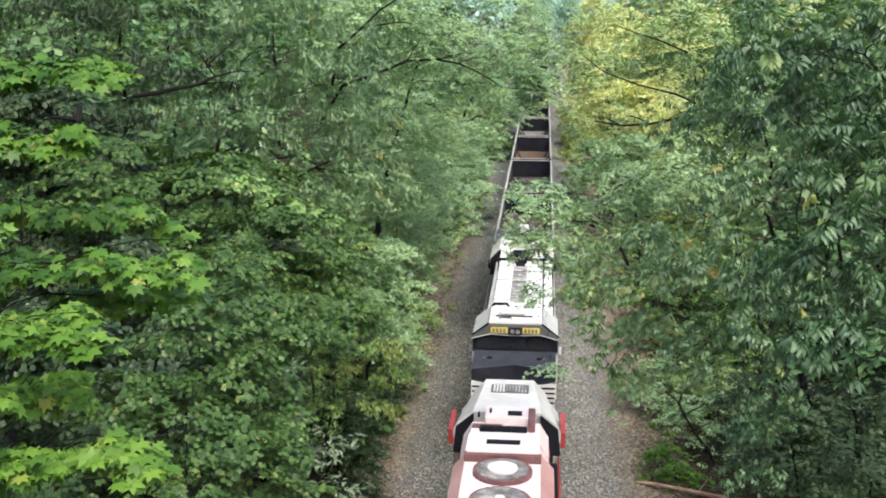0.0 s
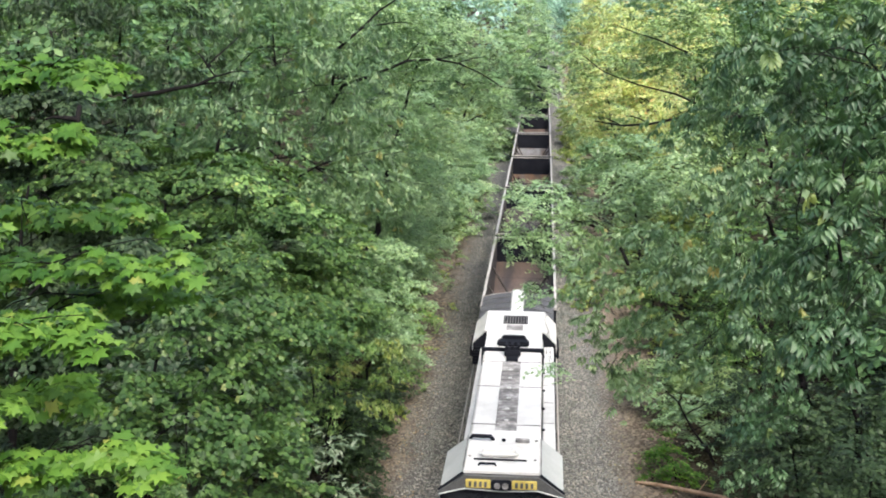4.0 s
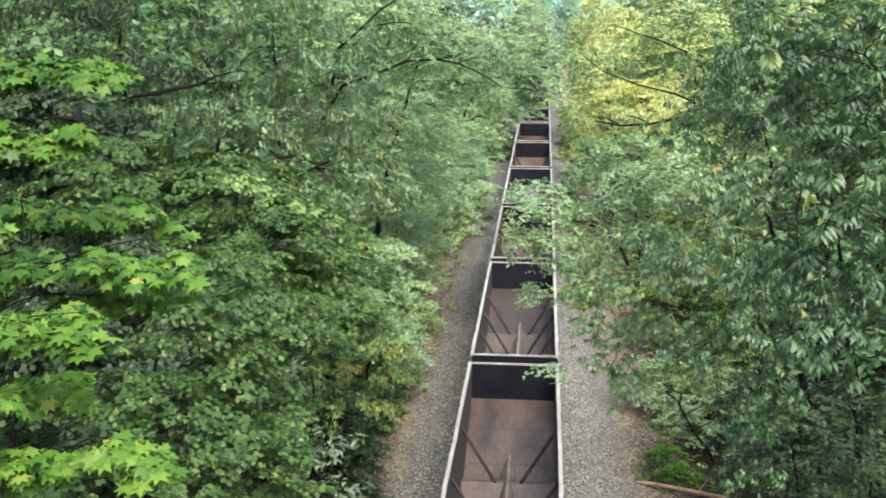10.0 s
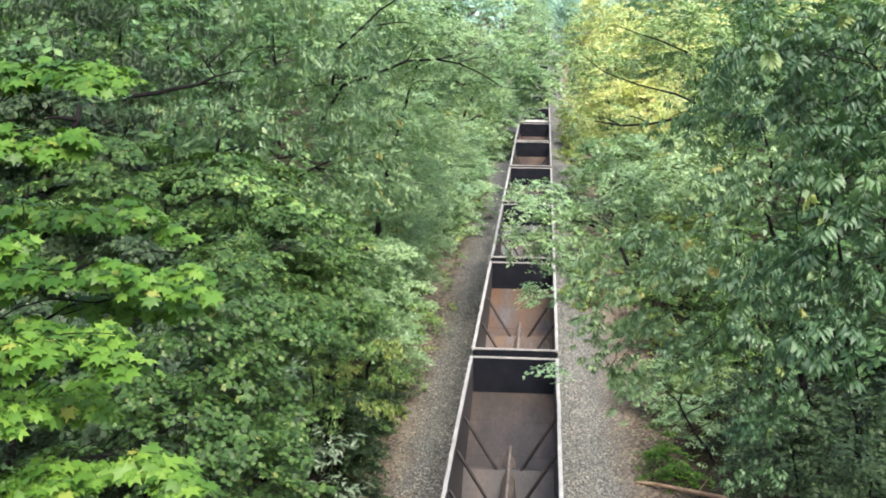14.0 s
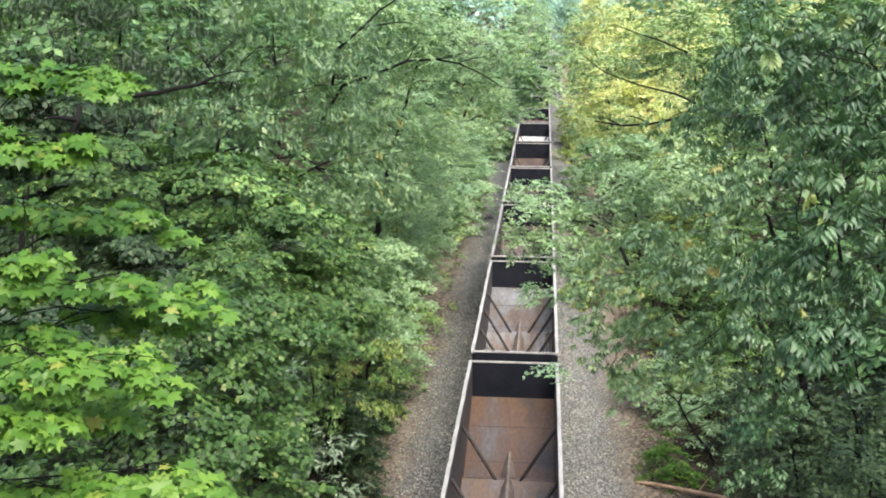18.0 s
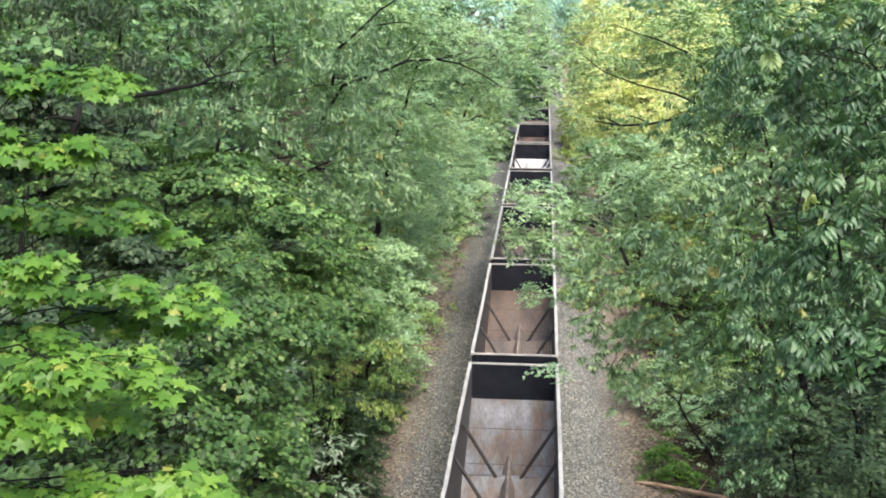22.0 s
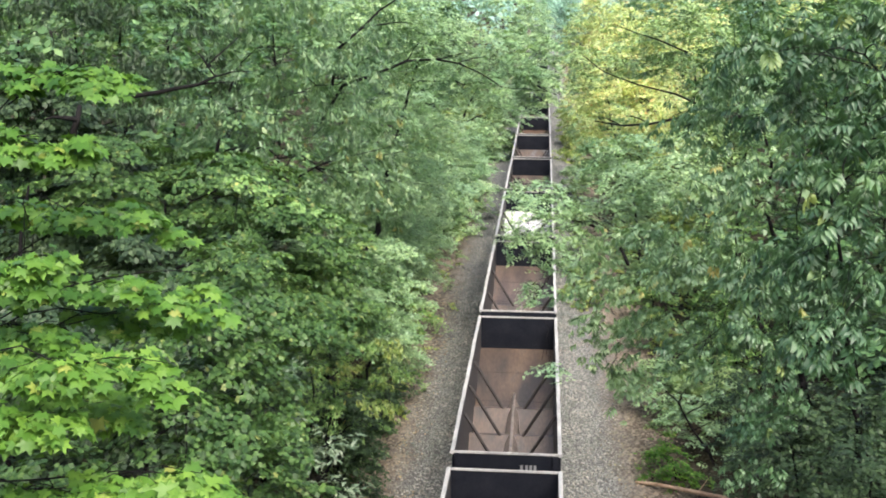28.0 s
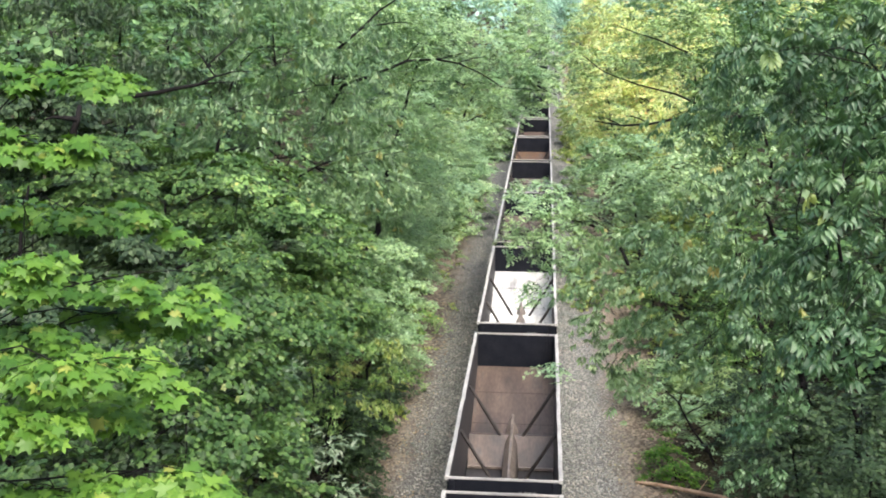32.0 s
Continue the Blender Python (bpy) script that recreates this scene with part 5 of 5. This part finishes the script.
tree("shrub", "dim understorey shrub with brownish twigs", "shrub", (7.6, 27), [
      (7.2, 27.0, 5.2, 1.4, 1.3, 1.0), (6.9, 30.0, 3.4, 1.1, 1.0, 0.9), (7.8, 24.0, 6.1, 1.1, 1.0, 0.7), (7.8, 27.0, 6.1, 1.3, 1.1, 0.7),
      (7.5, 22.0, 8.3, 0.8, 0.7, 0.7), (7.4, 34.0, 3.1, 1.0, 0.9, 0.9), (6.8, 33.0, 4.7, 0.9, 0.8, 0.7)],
     "small", SHADELEAF, girth=0.06, seed=40, cover=3)
tree("shrub", "grey-green shrub by the ballast edge", "shrub", (6.6, 46), [
      (5.02, 45.0, 0.97, 0.96, 0.81, 0.62), (6.17, 44.0, 1.35, 1.29, 1.1, 0.8), (5.79, 43.0, 0.02, 0.79, 0.67, 0.6), (6.89, 44.0, 0.41, 1.18, 1.01, 0.8), (7.91, 43.0, 1.75, 1.27, 1.08, 0.78), (7.18, 43.0, -1.13, 1.18, 1.0, 0.94), (8.32, 42.0, -0.44, 1.15, 0.98, 0.92)],
     "small", GREYGREEN, girth=0.05, seed=41, cover=3)


def far_woods():
    """Rows of woodland trees behind the ones by the track."""
    rng = np.random.default_rng(77)
    spots = []
    for side, near in ((-1, 13), (1, 13)):
        for row, (x, gap) in enumerate(((near + 1, 8.5), (near + 11, 11), (near + 20, 13), (near + 32, 13), (near + 52, 16))):
            y = (34, 22, 55, 70, 105)[row]
            while y < (210, 210, 150, 190, 240)[row]:
                spots.append((side * (x + rng.uniform(-1.5, 2)), y + rng.uniform(-2, 2), rng.uniform(12, 16) + min(row, 2) * 1.5))
                y += gap * (1 + y / 160)
    for i, (x, y, h) in enumerate(spots):
        z = ground_z(x, y)
        w = rng.uniform(2.2, 3.2)
        blobs = []
        for k in range(5):
            t = k / 4
            q = w * (0.75 + 0.5 * math.sin(math.pi * (0.15 + 0.75 * t)))
            blobs.append((x + rng.uniform(-1.2, 1.2), y + rng.uniform(-1.2, 1.2), z + h * (0.16 + 0.8 * t), q, q, h * 0.16))
        far = y > 90
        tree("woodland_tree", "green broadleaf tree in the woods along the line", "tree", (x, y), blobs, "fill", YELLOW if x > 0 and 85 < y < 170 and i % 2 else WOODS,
             cover=2.0, girth=0.18, group="woods along the line", seed=100 + i, twig=False, limbs=not far)


far_woods()


def unseen_blocker_trees():
    """Unseen trees, added behind the view to keep light off the near trees."""
    rng = np.random.default_rng(81)
    for side in (-1, 1):
        for x, y in ((9, -6), (8, -14), (16, -9), (9, -24), (18, -20), (10, -36), (20, -34)):
            h = rng.uniform(15, 19)
            px, py = side * x, y
            z = ground_z(px, py)
            blobs = [(px + rng.uniform(-1, 1), py + rng.uniform(-1, 1), z + h * t, 3.4 * q, 3.4 * q, 2.6) for t, q in ((0.3, 0.8), (0.52, 1.0), (0.74, 1.0), (0.93, 0.7))]
            tree("woodland_tree", "unseen broadleaf tree added behind the bridge to block light", "tree", (px, py), blobs, "behind", WOODS, cover=1.6, girth=0.2, group="woods along the line", seed=400 + int(y) + side, twig=False)


unseen_blocker_trees()


def trackside_shrubs():
    """Shrubs and saplings that line the track, taller away from it."""
    rng = np.random.default_rng(79)
    for side, x, y0, gap, h0, h1 in ((-1, 5.9, 30, 3.0, 1.4, 3.2), (-1, 8.6, 27, 3.6, 3.5, 6.0), 
                                     (1, 6.5, 49, 3.2, 1.0, 2.4), (1, 9.2, 24, 3.8, 3.0, 5.5), (1, 12.6, 19, 4.4, 3.5, 6.5), (-1, 11.6, 12, 3.2, 3.5, 6.0), (-1, 14.8, 13, 3.6, 5.0, 8.0), (-1, 18.5, 16, 4.2, 5.5, 8.5), (1, 16.4, 17, 4.4, 5.0, 8.0), (1, 3.6, 60, 3.0, 0.7, 1.7), (-1, 4.9, 80, 4.0, 0.9, 2.0)):
        y = y0
        while y < (170 if x < 11 else 60):
            px, py, h = side * (x + rng.uniform(-0.3, 0.8)), y + rng.uniform(-0.8, 0.8), rng.uniform(h0, h1)
            z = ground_z(px, py)
            w = 1.1 + 0.16 * h
            blobs = [(px + rng.uniform(-0.5, 0.5), py + rng.uniform(-0.7, 0.7), z + h * t, w * q * rng.uniform(0.85, 1.1), w * q, max(0.5, h * 0.24)) for t, q in ((0.22, 1.0), (0.55, 1.05), (0.85, 0.75))]
            # Beyond 60 m the paler greens carry the haze.
            leaf = (HEDGE, OLIVE, HEDGE, GREYGREEN, DEEP)[int(rng.integers(0, 5))] if py < 60 else (PALELEAF, GREYGREEN, OLIVE)[int(rng.integers(0, 3))]
            # Shrubs in dim places get the leaf colour with shade in it.
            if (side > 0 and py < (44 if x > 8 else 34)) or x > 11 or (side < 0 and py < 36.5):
                leaf = SHADELEAF
            words = {OLIVE.name: "olive-green", DEEP.name: "deep green", PALELEAF.name: "pale green", SHADELEAF.name: "shade-darkened green", HEDGE.name: "mid-green"}.get(leaf.name, "grey-green")
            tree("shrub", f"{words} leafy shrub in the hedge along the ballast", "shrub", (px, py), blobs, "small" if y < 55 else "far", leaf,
                 cover=2.4 if leaf is SHADELEAF else 2.8, girth=0.04 + 0.008 * h, group="hedge along the line", seed=int(rng.integers(1, 1e6)), twig=y < 60, limbs=y < 80)
            y += gap * (1 + y / 200)


trackside_shrubs()


def side_woods():
    """The canopy of the woods on both banks, behind the rows of trees."""
    rng = np.random.default_rng(82)
    n = 5200
    y = rng.uniform(45, 420, n)
    x = rng.choice((-1, 1), n) * (30 + rng.uniform(0, 0.34, n) * y)
    leaf_cloud("side_woods", "dim green canopy of the woods on the banks", x, y, rng.uniform(1, 15, n), 0.55 + y / 330, WOODS, rng)


def hill_woods():
    """Wooded hills in the distance, beyond the end of the view along the track."""
    rng = np.random.default_rng(78)
    n = 7000
    y = rng.uniform(230, 1900, n)
    x = rng.uniform(-0.28, 0.28, n) * y
    keep = (np.abs(x) > 9) | (y > 420)
    x, y = x[keep], y[keep]
    leaf_cloud("distant_woods", "wooded hills in the distance with haze in their blue-green", x, y, rng.uniform(2, 14, len(x)), 0.7 + y / 420, HAZY, rng)


def leaf_cloud(name, label, x, y, above, s, leaf, rng):
    """Loose clumps of nine leaf sprays each, at a height above the ground; s: their size."""
    z = height(x, y) + above
    P = np.repeat(np.stack([x, y, z], -1), 9, 0) + rng.normal(0, 1, (len(x) * 9, 3)) * np.repeat(s, 9)[:, None]
    D = rng.normal(size=P.shape)
    D /= np.linalg.norm(D, axis=1)[:, None]
    N = rng.normal(size=P.shape) + (0, -0.6, 1.2)
    v, f = LEAVES["chip"]
    S = np.cross(D, N)
    S /= np.linalg.norm(S, axis=1)[:, None]
    k = (np.repeat(s, 9) * rng.uniform(0.6, 1.2, len(P)))[:, None, None]
    V = P[:, None] + (S[:, None] * v[None, :, 0:1] * 0.8 + D[:, None] * v[None, :, 1:2]) * k
    F = f[None] + (np.arange(len(P)) * 4)[:, None, None]
    tagged(part(name, raw_mesh(name, V.reshape(-1, 3), F.reshape(-1, 3)), leaf, None), label, "woods", kind="stuff")


side_woods()
hill_woods()


# ---- bare limbs, fallen branch, litter and stones ----
def bare_limb(root, points, r0, r1, forks=()):
    """A visible dark limb of a tree, through world points, with side shoots."""
    o = root.location
    pts = [Vector(p) - o for p in points]
    n = len(pts) - 1
    kids = [tube(pts, [r0 + (r1 - r0) * i / n for i in range(n + 1)], 7)]
    rng = np.random.default_rng(len(pts) * 7 + int(r0 * 1e4))
    for at, to in forks:
        q = bend(pts[at], Vector(to) - o, 0.05, 4, rng, 0.03)
        kids.append(tube(q, [r1 * 1.3 * (1 - 0.7 * i / 4) + 0.003 for i in range(5)], 5))
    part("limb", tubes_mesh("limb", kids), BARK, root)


bare_limb(AIRY, [(6.14, 29.30, 13.30), (5.29, 29.30, 13.31), (4.37, 29.30, 13.26), (3.59, 29.30, 13.09), (2.87, 29.30, 13.04), (2.18, 29.30, 13.15)],
          0.060, 0.014, [(2, (5.07, 29.00, 12.66)), (3, (2.94, 29.30, 13.30)), (4, (2.14, 29.30, 13.26)), (1, (4.64, 29.30, 13.58))])
bare_limb(AIRY, [(5.35, 29.50, 13.36), (4.28, 30.00, 13.80), (3.36, 30.50, 13.99), (2.49, 31.00, 14.27), (1.89, 31.50, 14.70)],
          0.030, 0.010, [])
bare_limb(AIRY, [(4.52, 30.00, 14.88), (3.88, 31.00, 15.15), (3.28, 32.00, 15.32), (2.79, 33.00, 15.51)],
          0.025, 0.008, [])
bare_limb(REACH, [(-8.2, 45.6, 11.2), (-7.2, 45.0, 12.7), (-5.36, 44.00, 13.39), (-4.54, 44.50, 13.74), (-3.47, 45.00, 13.78), (-2.61, 45.50, 13.61), (-1.72, 46.00, 13.18), (-0.94, 46.50, 12.64)],
          0.075, 0.020, [(3, (-3.98, 44.50, 14.53)), (4, (-1.90, 45.00, 14.02)), (5, (-1.50, 46.00, 13.85))])
bare_limb(REACH, [(-8.2, 45.6, 11.2), (-7.2, 42.5, 12.7), (-6.23, 39.00, 14.49), (-5.51, 39.50, 15.15), (-4.98, 40.00, 15.72), (-4.38, 40.00, 16.11)],
          0.075, 0.030, [(3, (-3.99, 40.00, 15.34))])
bare_limb(TALL, [(-10.48, 30.50, 13.55), (-9.75, 30.50, 13.66), (-9.30, 30.50, 13.76), (-8.59, 30.50, 13.89), (-8.14, 30.50, 14.11), (-8.34, 30.50, 14.40), (-8.11, 30.50, 14.61), (-7.60, 31.00, 15.14)],
          0.070, 0.022, [(1, (-10.81, 30.50, 13.42)), (3, (-7.51, 30.50, 13.91)), (4, (-7.18, 30.50, 14.25)), (5, (-8.66, 30.50, 14.79))])
bare_limb(TALL, [(-10.81, 27.00, 12.60), (-10.75, 27.00, 12.98), (-10.64, 27.00, 13.28), (-10.77, 27.50, 13.56)],
          0.11, 0.06, [(2, (-11.45, 27.00, 13.28))])
bare_limb(CHERRY, [(3.00, 27.00, 9.90), (2.74, 27.00, 10.45), (2.42, 27.50, 10.65), (1.95, 28.00, 10.73), (1.45, 28.00, 10.82), (0.89, 28.00, 10.85)],
          0.045, 0.010, [(2, (1.87, 28.00, 10.94)), (1, (2.28, 27.50, 10.83)), (3, (1.24, 27.50, 10.48)), (4, (0.26, 27.50, 10.79))])
bare_limb(BARE, [(7.73, 39.00, -2.01), (7.46, 39.00, -0.68), (7.13, 39.00, 0.08), (6.53, 39.00, 0.89), (6.18, 39.00, 1.47), (5.95, 39.00, 1.96), (5.49, 39.30, 2.31)],
          0.065, 0.022, [(3, (7.19, 39.00, 1.28)), (4, (7.01, 39.00, 1.99)), (2, (6.44, 39.00, 0.27)), (5, (6.19, 39.00, 2.48))])
bare_limb(BARE, [(8.08, 38.70, -1.85), (8.12, 38.70, -0.41), (8.26, 38.70, 0.68), (7.92, 38.70, 1.64)],
          0.040, 0.016, [(1, (8.65, 38.70, 0.48)), (2, (8.49, 38.70, 1.45))])


def fallen_branch():
    line = [(4.42, 37.72, -0.60), (5.08, 37.37, -0.50), (5.70, 36.84, -0.38), (6.40, 36.33, -0.28), (7.09, 35.87, -0.20), (8.01, 35.32, -0.10)]
    rng = np.random.default_rng(8)
    root = thing("fallen_branch", "bleached fallen branch lying in the undergrowth", "branch", at=line[0])
    o = Vector(line[0])
    pts = [Vector(p) - o for p in line]
    part("stem", tubes_mesh("stem", [tube(pts, [0.05, 0.07, 0.075, 0.08, 0.085, 0.09], 8)]), DEADWOOD, root)
    for k, d in ((1, (0.1, -0.5, 0.25)), (3, (0.4, 0.5, 0.3))):
        part("stub", tubes_mesh("stub", [tube([pts[k], pts[k] + Vector(d) * 0.5, pts[k] + Vector(d)], [0.035, 0.025, 0.012], 6)]), DEADWOOD, root)


fallen_branch()


def scatter():
    rng = np.random.default_rng(90)
    # dry leaves on the litter strips
    n = 9000
    side = rng.choice((-1, 1), n)
    x = side * rng.triangular(3.2, 4.6, 7.0, n)
    y = 31 + rng.beta(1, 1.8, n) * 90
    P = np.stack([x, y, height(x, y) + 0.05], -1)
    a = rng.uniform(0, 6.28, n)
    D = np.stack([np.cos(a), np.sin(a), rng.normal(0, 0.25, n)], -1)
    N = rng.normal(0, 0.35, (n, 3)) + (0, 0, 1)
    ob = part("leaf_litter", leaf_mesh("leaf_litter", P, D, N, rng, "chip", 0.11, 0.08), DRYLEAF, None)
    tagged(ob, "dry brown fallen leaves along the ballast", "leaf litter", kind="stuff")
    # coarse stones of the ballast shoulders
    n = 11000
    side = rng.choice((-1, 1), n)
    x = side * (1.75 + rng.beta(1.2, 1.8, n) * 2.6)
    y = 31 + rng.beta(1, 1.6, n) * 60
    z = height(x, y)
    octa = np.array([(1, 0, 0), (-1, 0, 0), (0, 1, 0), (0, -1, 0), (0, 0, 0.8), (0, 0, -0.8)], float)
    f = np.array([(0, 2, 4), (2, 1, 4), (1, 3, 4), (3, 0, 4), (2, 0, 5), (1, 2, 5), (3, 1, 5), (0, 3, 5)])
    V = octa[None] * (1 + rng.normal(0, 0.22, (n, 6, 1))) * rng.uniform(0.022, 0.055, (n, 1, 1))
    c, s = np.cos(rng.uniform(0, 6.28, n))[:, None], np.sin(rng.uniform(0, 6.28, n))[:, None]
    V = np.stack([V[..., 0] * c - V[..., 1] * s, V[..., 0] * s + V[..., 1] * c, V[..., 2]], -1) + np.stack([x, y, z + 0.015], -1)[:, None]
    F = f[None] + (np.arange(n) * 6)[:, None, None]
    ob = part("ballast_stones", raw_mesh("ballast_stones", V.reshape(-1, 3), F.reshape(-1, 3)), STONE, None)
    tagged(ob, "loose grey crushed stones on the ballast shoulder", "ballast", kind="stuff")
    # small weeds at the edge of the litter
    for k in range(16):
        y = 44 + k * 2.6 + rng.uniform(-1, 1)
        x = -rng.uniform(3.9, 4.8)
        z = ground_z(x, y)
        h = rng.uniform(0.25, 0.6)
        tree("weed", "small green weed growing in the leaf litter", "weed", (x, y), [(x, y, z + h, 0.3 + h * 0.4, 0.3 + h * 0.4, h * 0.6)], "small", GREYGREEN if k % 3 else OLIVE,
             cover=1.6, girth=0.012, group="weeds beside the ballast", seed=900 + k, twig=False)


scatter()


MAPLE_BOUGHS = [
    (-3.98, 11.0, 15.61, 0.78, 0.36, 0.09),
    (-4.06, 10.5, 15.04, 0.56, 0.26, 0.11),
    (-4.24, 12.0, 14.1, 1.26, 0.4, 0.09),
    (-3.63, 11.0, 13.49, 1.35, 0.43, 0.11),
    (-3.26, 9.5, 13.07, 0.94, 0.38, 0.12),
    (-3.69, 9.0, 12.73, 0.4, 0.24, 0.14),
    (-2.69, 9.5, 12.02, 0.86, 0.3, 0.1),
    (-4.09, 10.0, 13.94, 0.34, 0.17, 0.08),
    (-4.13, 10.3, 13.15, 0.57, 0.24, 0.08),
    (-3.54, 11.5, 13.03, 0.77, 0.29, 0.07),
    (-3.41, 9.2, 11.97, 0.61, 0.22, 0.08),
    (-3.59, 10.0, 12.54, 0.7, 0.26, 0.08),
]


# ---- the near maple, whose boughs sway ----
BOUGHS = []


def shelf_leaves(middle, rx, ry, rz, leaf_area, rng):
    """Leaves of one bough: level sprays that overlap like tiles, their tips hanging outwards."""
    P, D, N = [], [], []
    sprays = max(6, round(rx / 0.105))
    for q in range(sprays):
        f = (q + 0.5) / sprays * 2 - 1
        c = np.array(middle) + (rx * f * 0.86, ry * rng.uniform(-0.8, 0.8) * math.sqrt(1 - 0.7 * f * f), rng.uniform(-1, 1) * rz - 0.16 * rx * max(0, f) ** 2)
        a, b = rng.uniform(0.2, 0.32), rng.uniform(0.14, 0.24)
        n = int(5.2 * math.pi * a * b / leaf_area) + 5
        ang, rad = rng.uniform(0, 6.28, n), np.sqrt(rng.uniform(0, 1, n))
        off = np.stack([np.cos(ang) * rad * a, np.sin(ang) * rad * b, rng.normal(0, 0.03, n) - 0.1 * rad ** 2], -1)
        az = np.where(rng.uniform(0, 1, n) < 0.6, rng.normal(-0.7, 0.8, n), ang + rng.normal(0, 0.5, n))
        el = -0.45 - 0.35 * rad + rng.normal(0, 0.22, n)
        d = np.stack([np.cos(az) * np.cos(el), np.sin(az) * np.cos(el), np.sin(el)], -1)
        side = np.stack([-np.sin(az), np.cos(az), np.zeros(n)], -1)
        up = np.cross(d, side)
        up[up[:, 2] < 0] *= -1
        P.append(c + off), D.append(d), N.append(up + rng.normal(0, 0.16, up.shape))
    order = rng.permutation(sum(len(p) for p in P))
    return np.concatenate(P)[order], np.concatenate(D)[order], np.concatenate(N)[order]


def near_maple():
    rng = np.random.default_rng(3)
    bx, by = -6.2, 10.2
    bz = ground_z(bx, by)
    root = thing("maple_tree", "bright green maple with broad lobed leaves close to the bridge", "tree", at=(bx, by, bz))
    line = bend((0, 0, -0.2), (0.4, 0.5, 16.5), 0, 10, rng, 0.008)
    r = [0.2 * (1 - 0.8 * i / 10) for i in range(11)]
    part("trunk", tubes_mesh("trunk", [tube(line, r, 10)]), BARK, root)
    shape, length, width = STYLES["maple"][:3]
    LEAF_DATA = raw_mesh("leaf", *LEAVES["lobed"])
    for k, (x, y, z, rx, ry, rz) in enumerate(MAPLE_BOUGHS):
        tip = Vector((x - bx, y - by, z - bz))
        foot = min(line, key=lambda p: abs(p.z - (tip.z - 1.0)))
        m = Matrix.Translation(foot)
        d = tip - foot
        kids = [tube(bend((0, 0, 0), d, 0.15, 6, rng, 0.03), [0.008 * (1 - 0.7 * i / 6) + 0.004 for i in range(7)], 6)]
        for j in range(6):
            a = rng.normal(size=3)
            a /= np.linalg.norm(a)
            q = d + Vector(a * np.array((rx, ry, rz)) * 0.85)
            kids.append(tube(bend(d * rng.uniform(0.6, 0.95), q, 0.05, 4, rng, 0.04), [0.005 * (1 - 0.8 * i / 4) + 0.003 for i in range(5)], 4))
        bough = part("bough", tubes_mesh("bough", kids), BARK, root, "leafy bough of the maple")
        bough.matrix_local = m
        P, D, N = shelf_leaves(d, rx, ry, rz, length * width, rng)
        for q in range(30):
            one = part("leaf", LEAF_DATA, MAPLE_SINGLE, bough)
            dq, nq = Vector(D[q]).normalized(), Vector(N[q])
            sq = dq.cross(nq).normalized()
            rot = Matrix((sq, dq, sq.cross(dq))).transposed().to_4x4()
            one.matrix_local = Matrix.Translation(Vector(P[q])) @ rot @ Matrix.Diagonal((width, length, length, 1))
        P, D, N = P[30:], D[30:], N[30:]
        tagged(part("leaves", leaf_mesh("leaves", P, D, N, rng, shape, length, width), MAPLE, bough), kind="stuff")
        BOUGHS.append((bough, m, k))


near_maple()


# ---- movement ----
def travelled(t):
    """How far the train has come, gathering speed slowly."""
    return 3.241 * t + 0.02048 * t * t - 0.0001231 * t ** 3


def motions():
    for car, near in TRAIN:
        walk(car, [(t, pose(0, near - travelled(t), 0)) for t in range(0, 33, 4)])
    gust = [(0, 1.0), (1.5, 0.85), (3, 1.1), (4.5, 0.95), (6, 1.0), (7.5, 1.15), (9, 1.2), (10.5, 0.9), (12, 0.85), (13, 0.75), (14.5, 0.55), (16.5, 0.25), (18, 0.1), (20, 0.02), (24, 0.06), (28, 0.0), (32, 0.0)]
    for bough, m, k in BOUGHS:
        s = (1 + 0.3 * math.sin(k * 2.1)) * (0.3 if k < 3 else 1)
        rows = []
        for i, (t, w) in enumerate(gust):
            shake = 0.5 * math.sin(t * 1.9 + k) * min(1, w + 0.1)
            rows.append((t, m @ pose(0, 0, 0, 1.2 * shake, -9.0 * w * s + shake, -10.0 * w * s + 2 * shake)))
        walk(bough, rows)


motions()
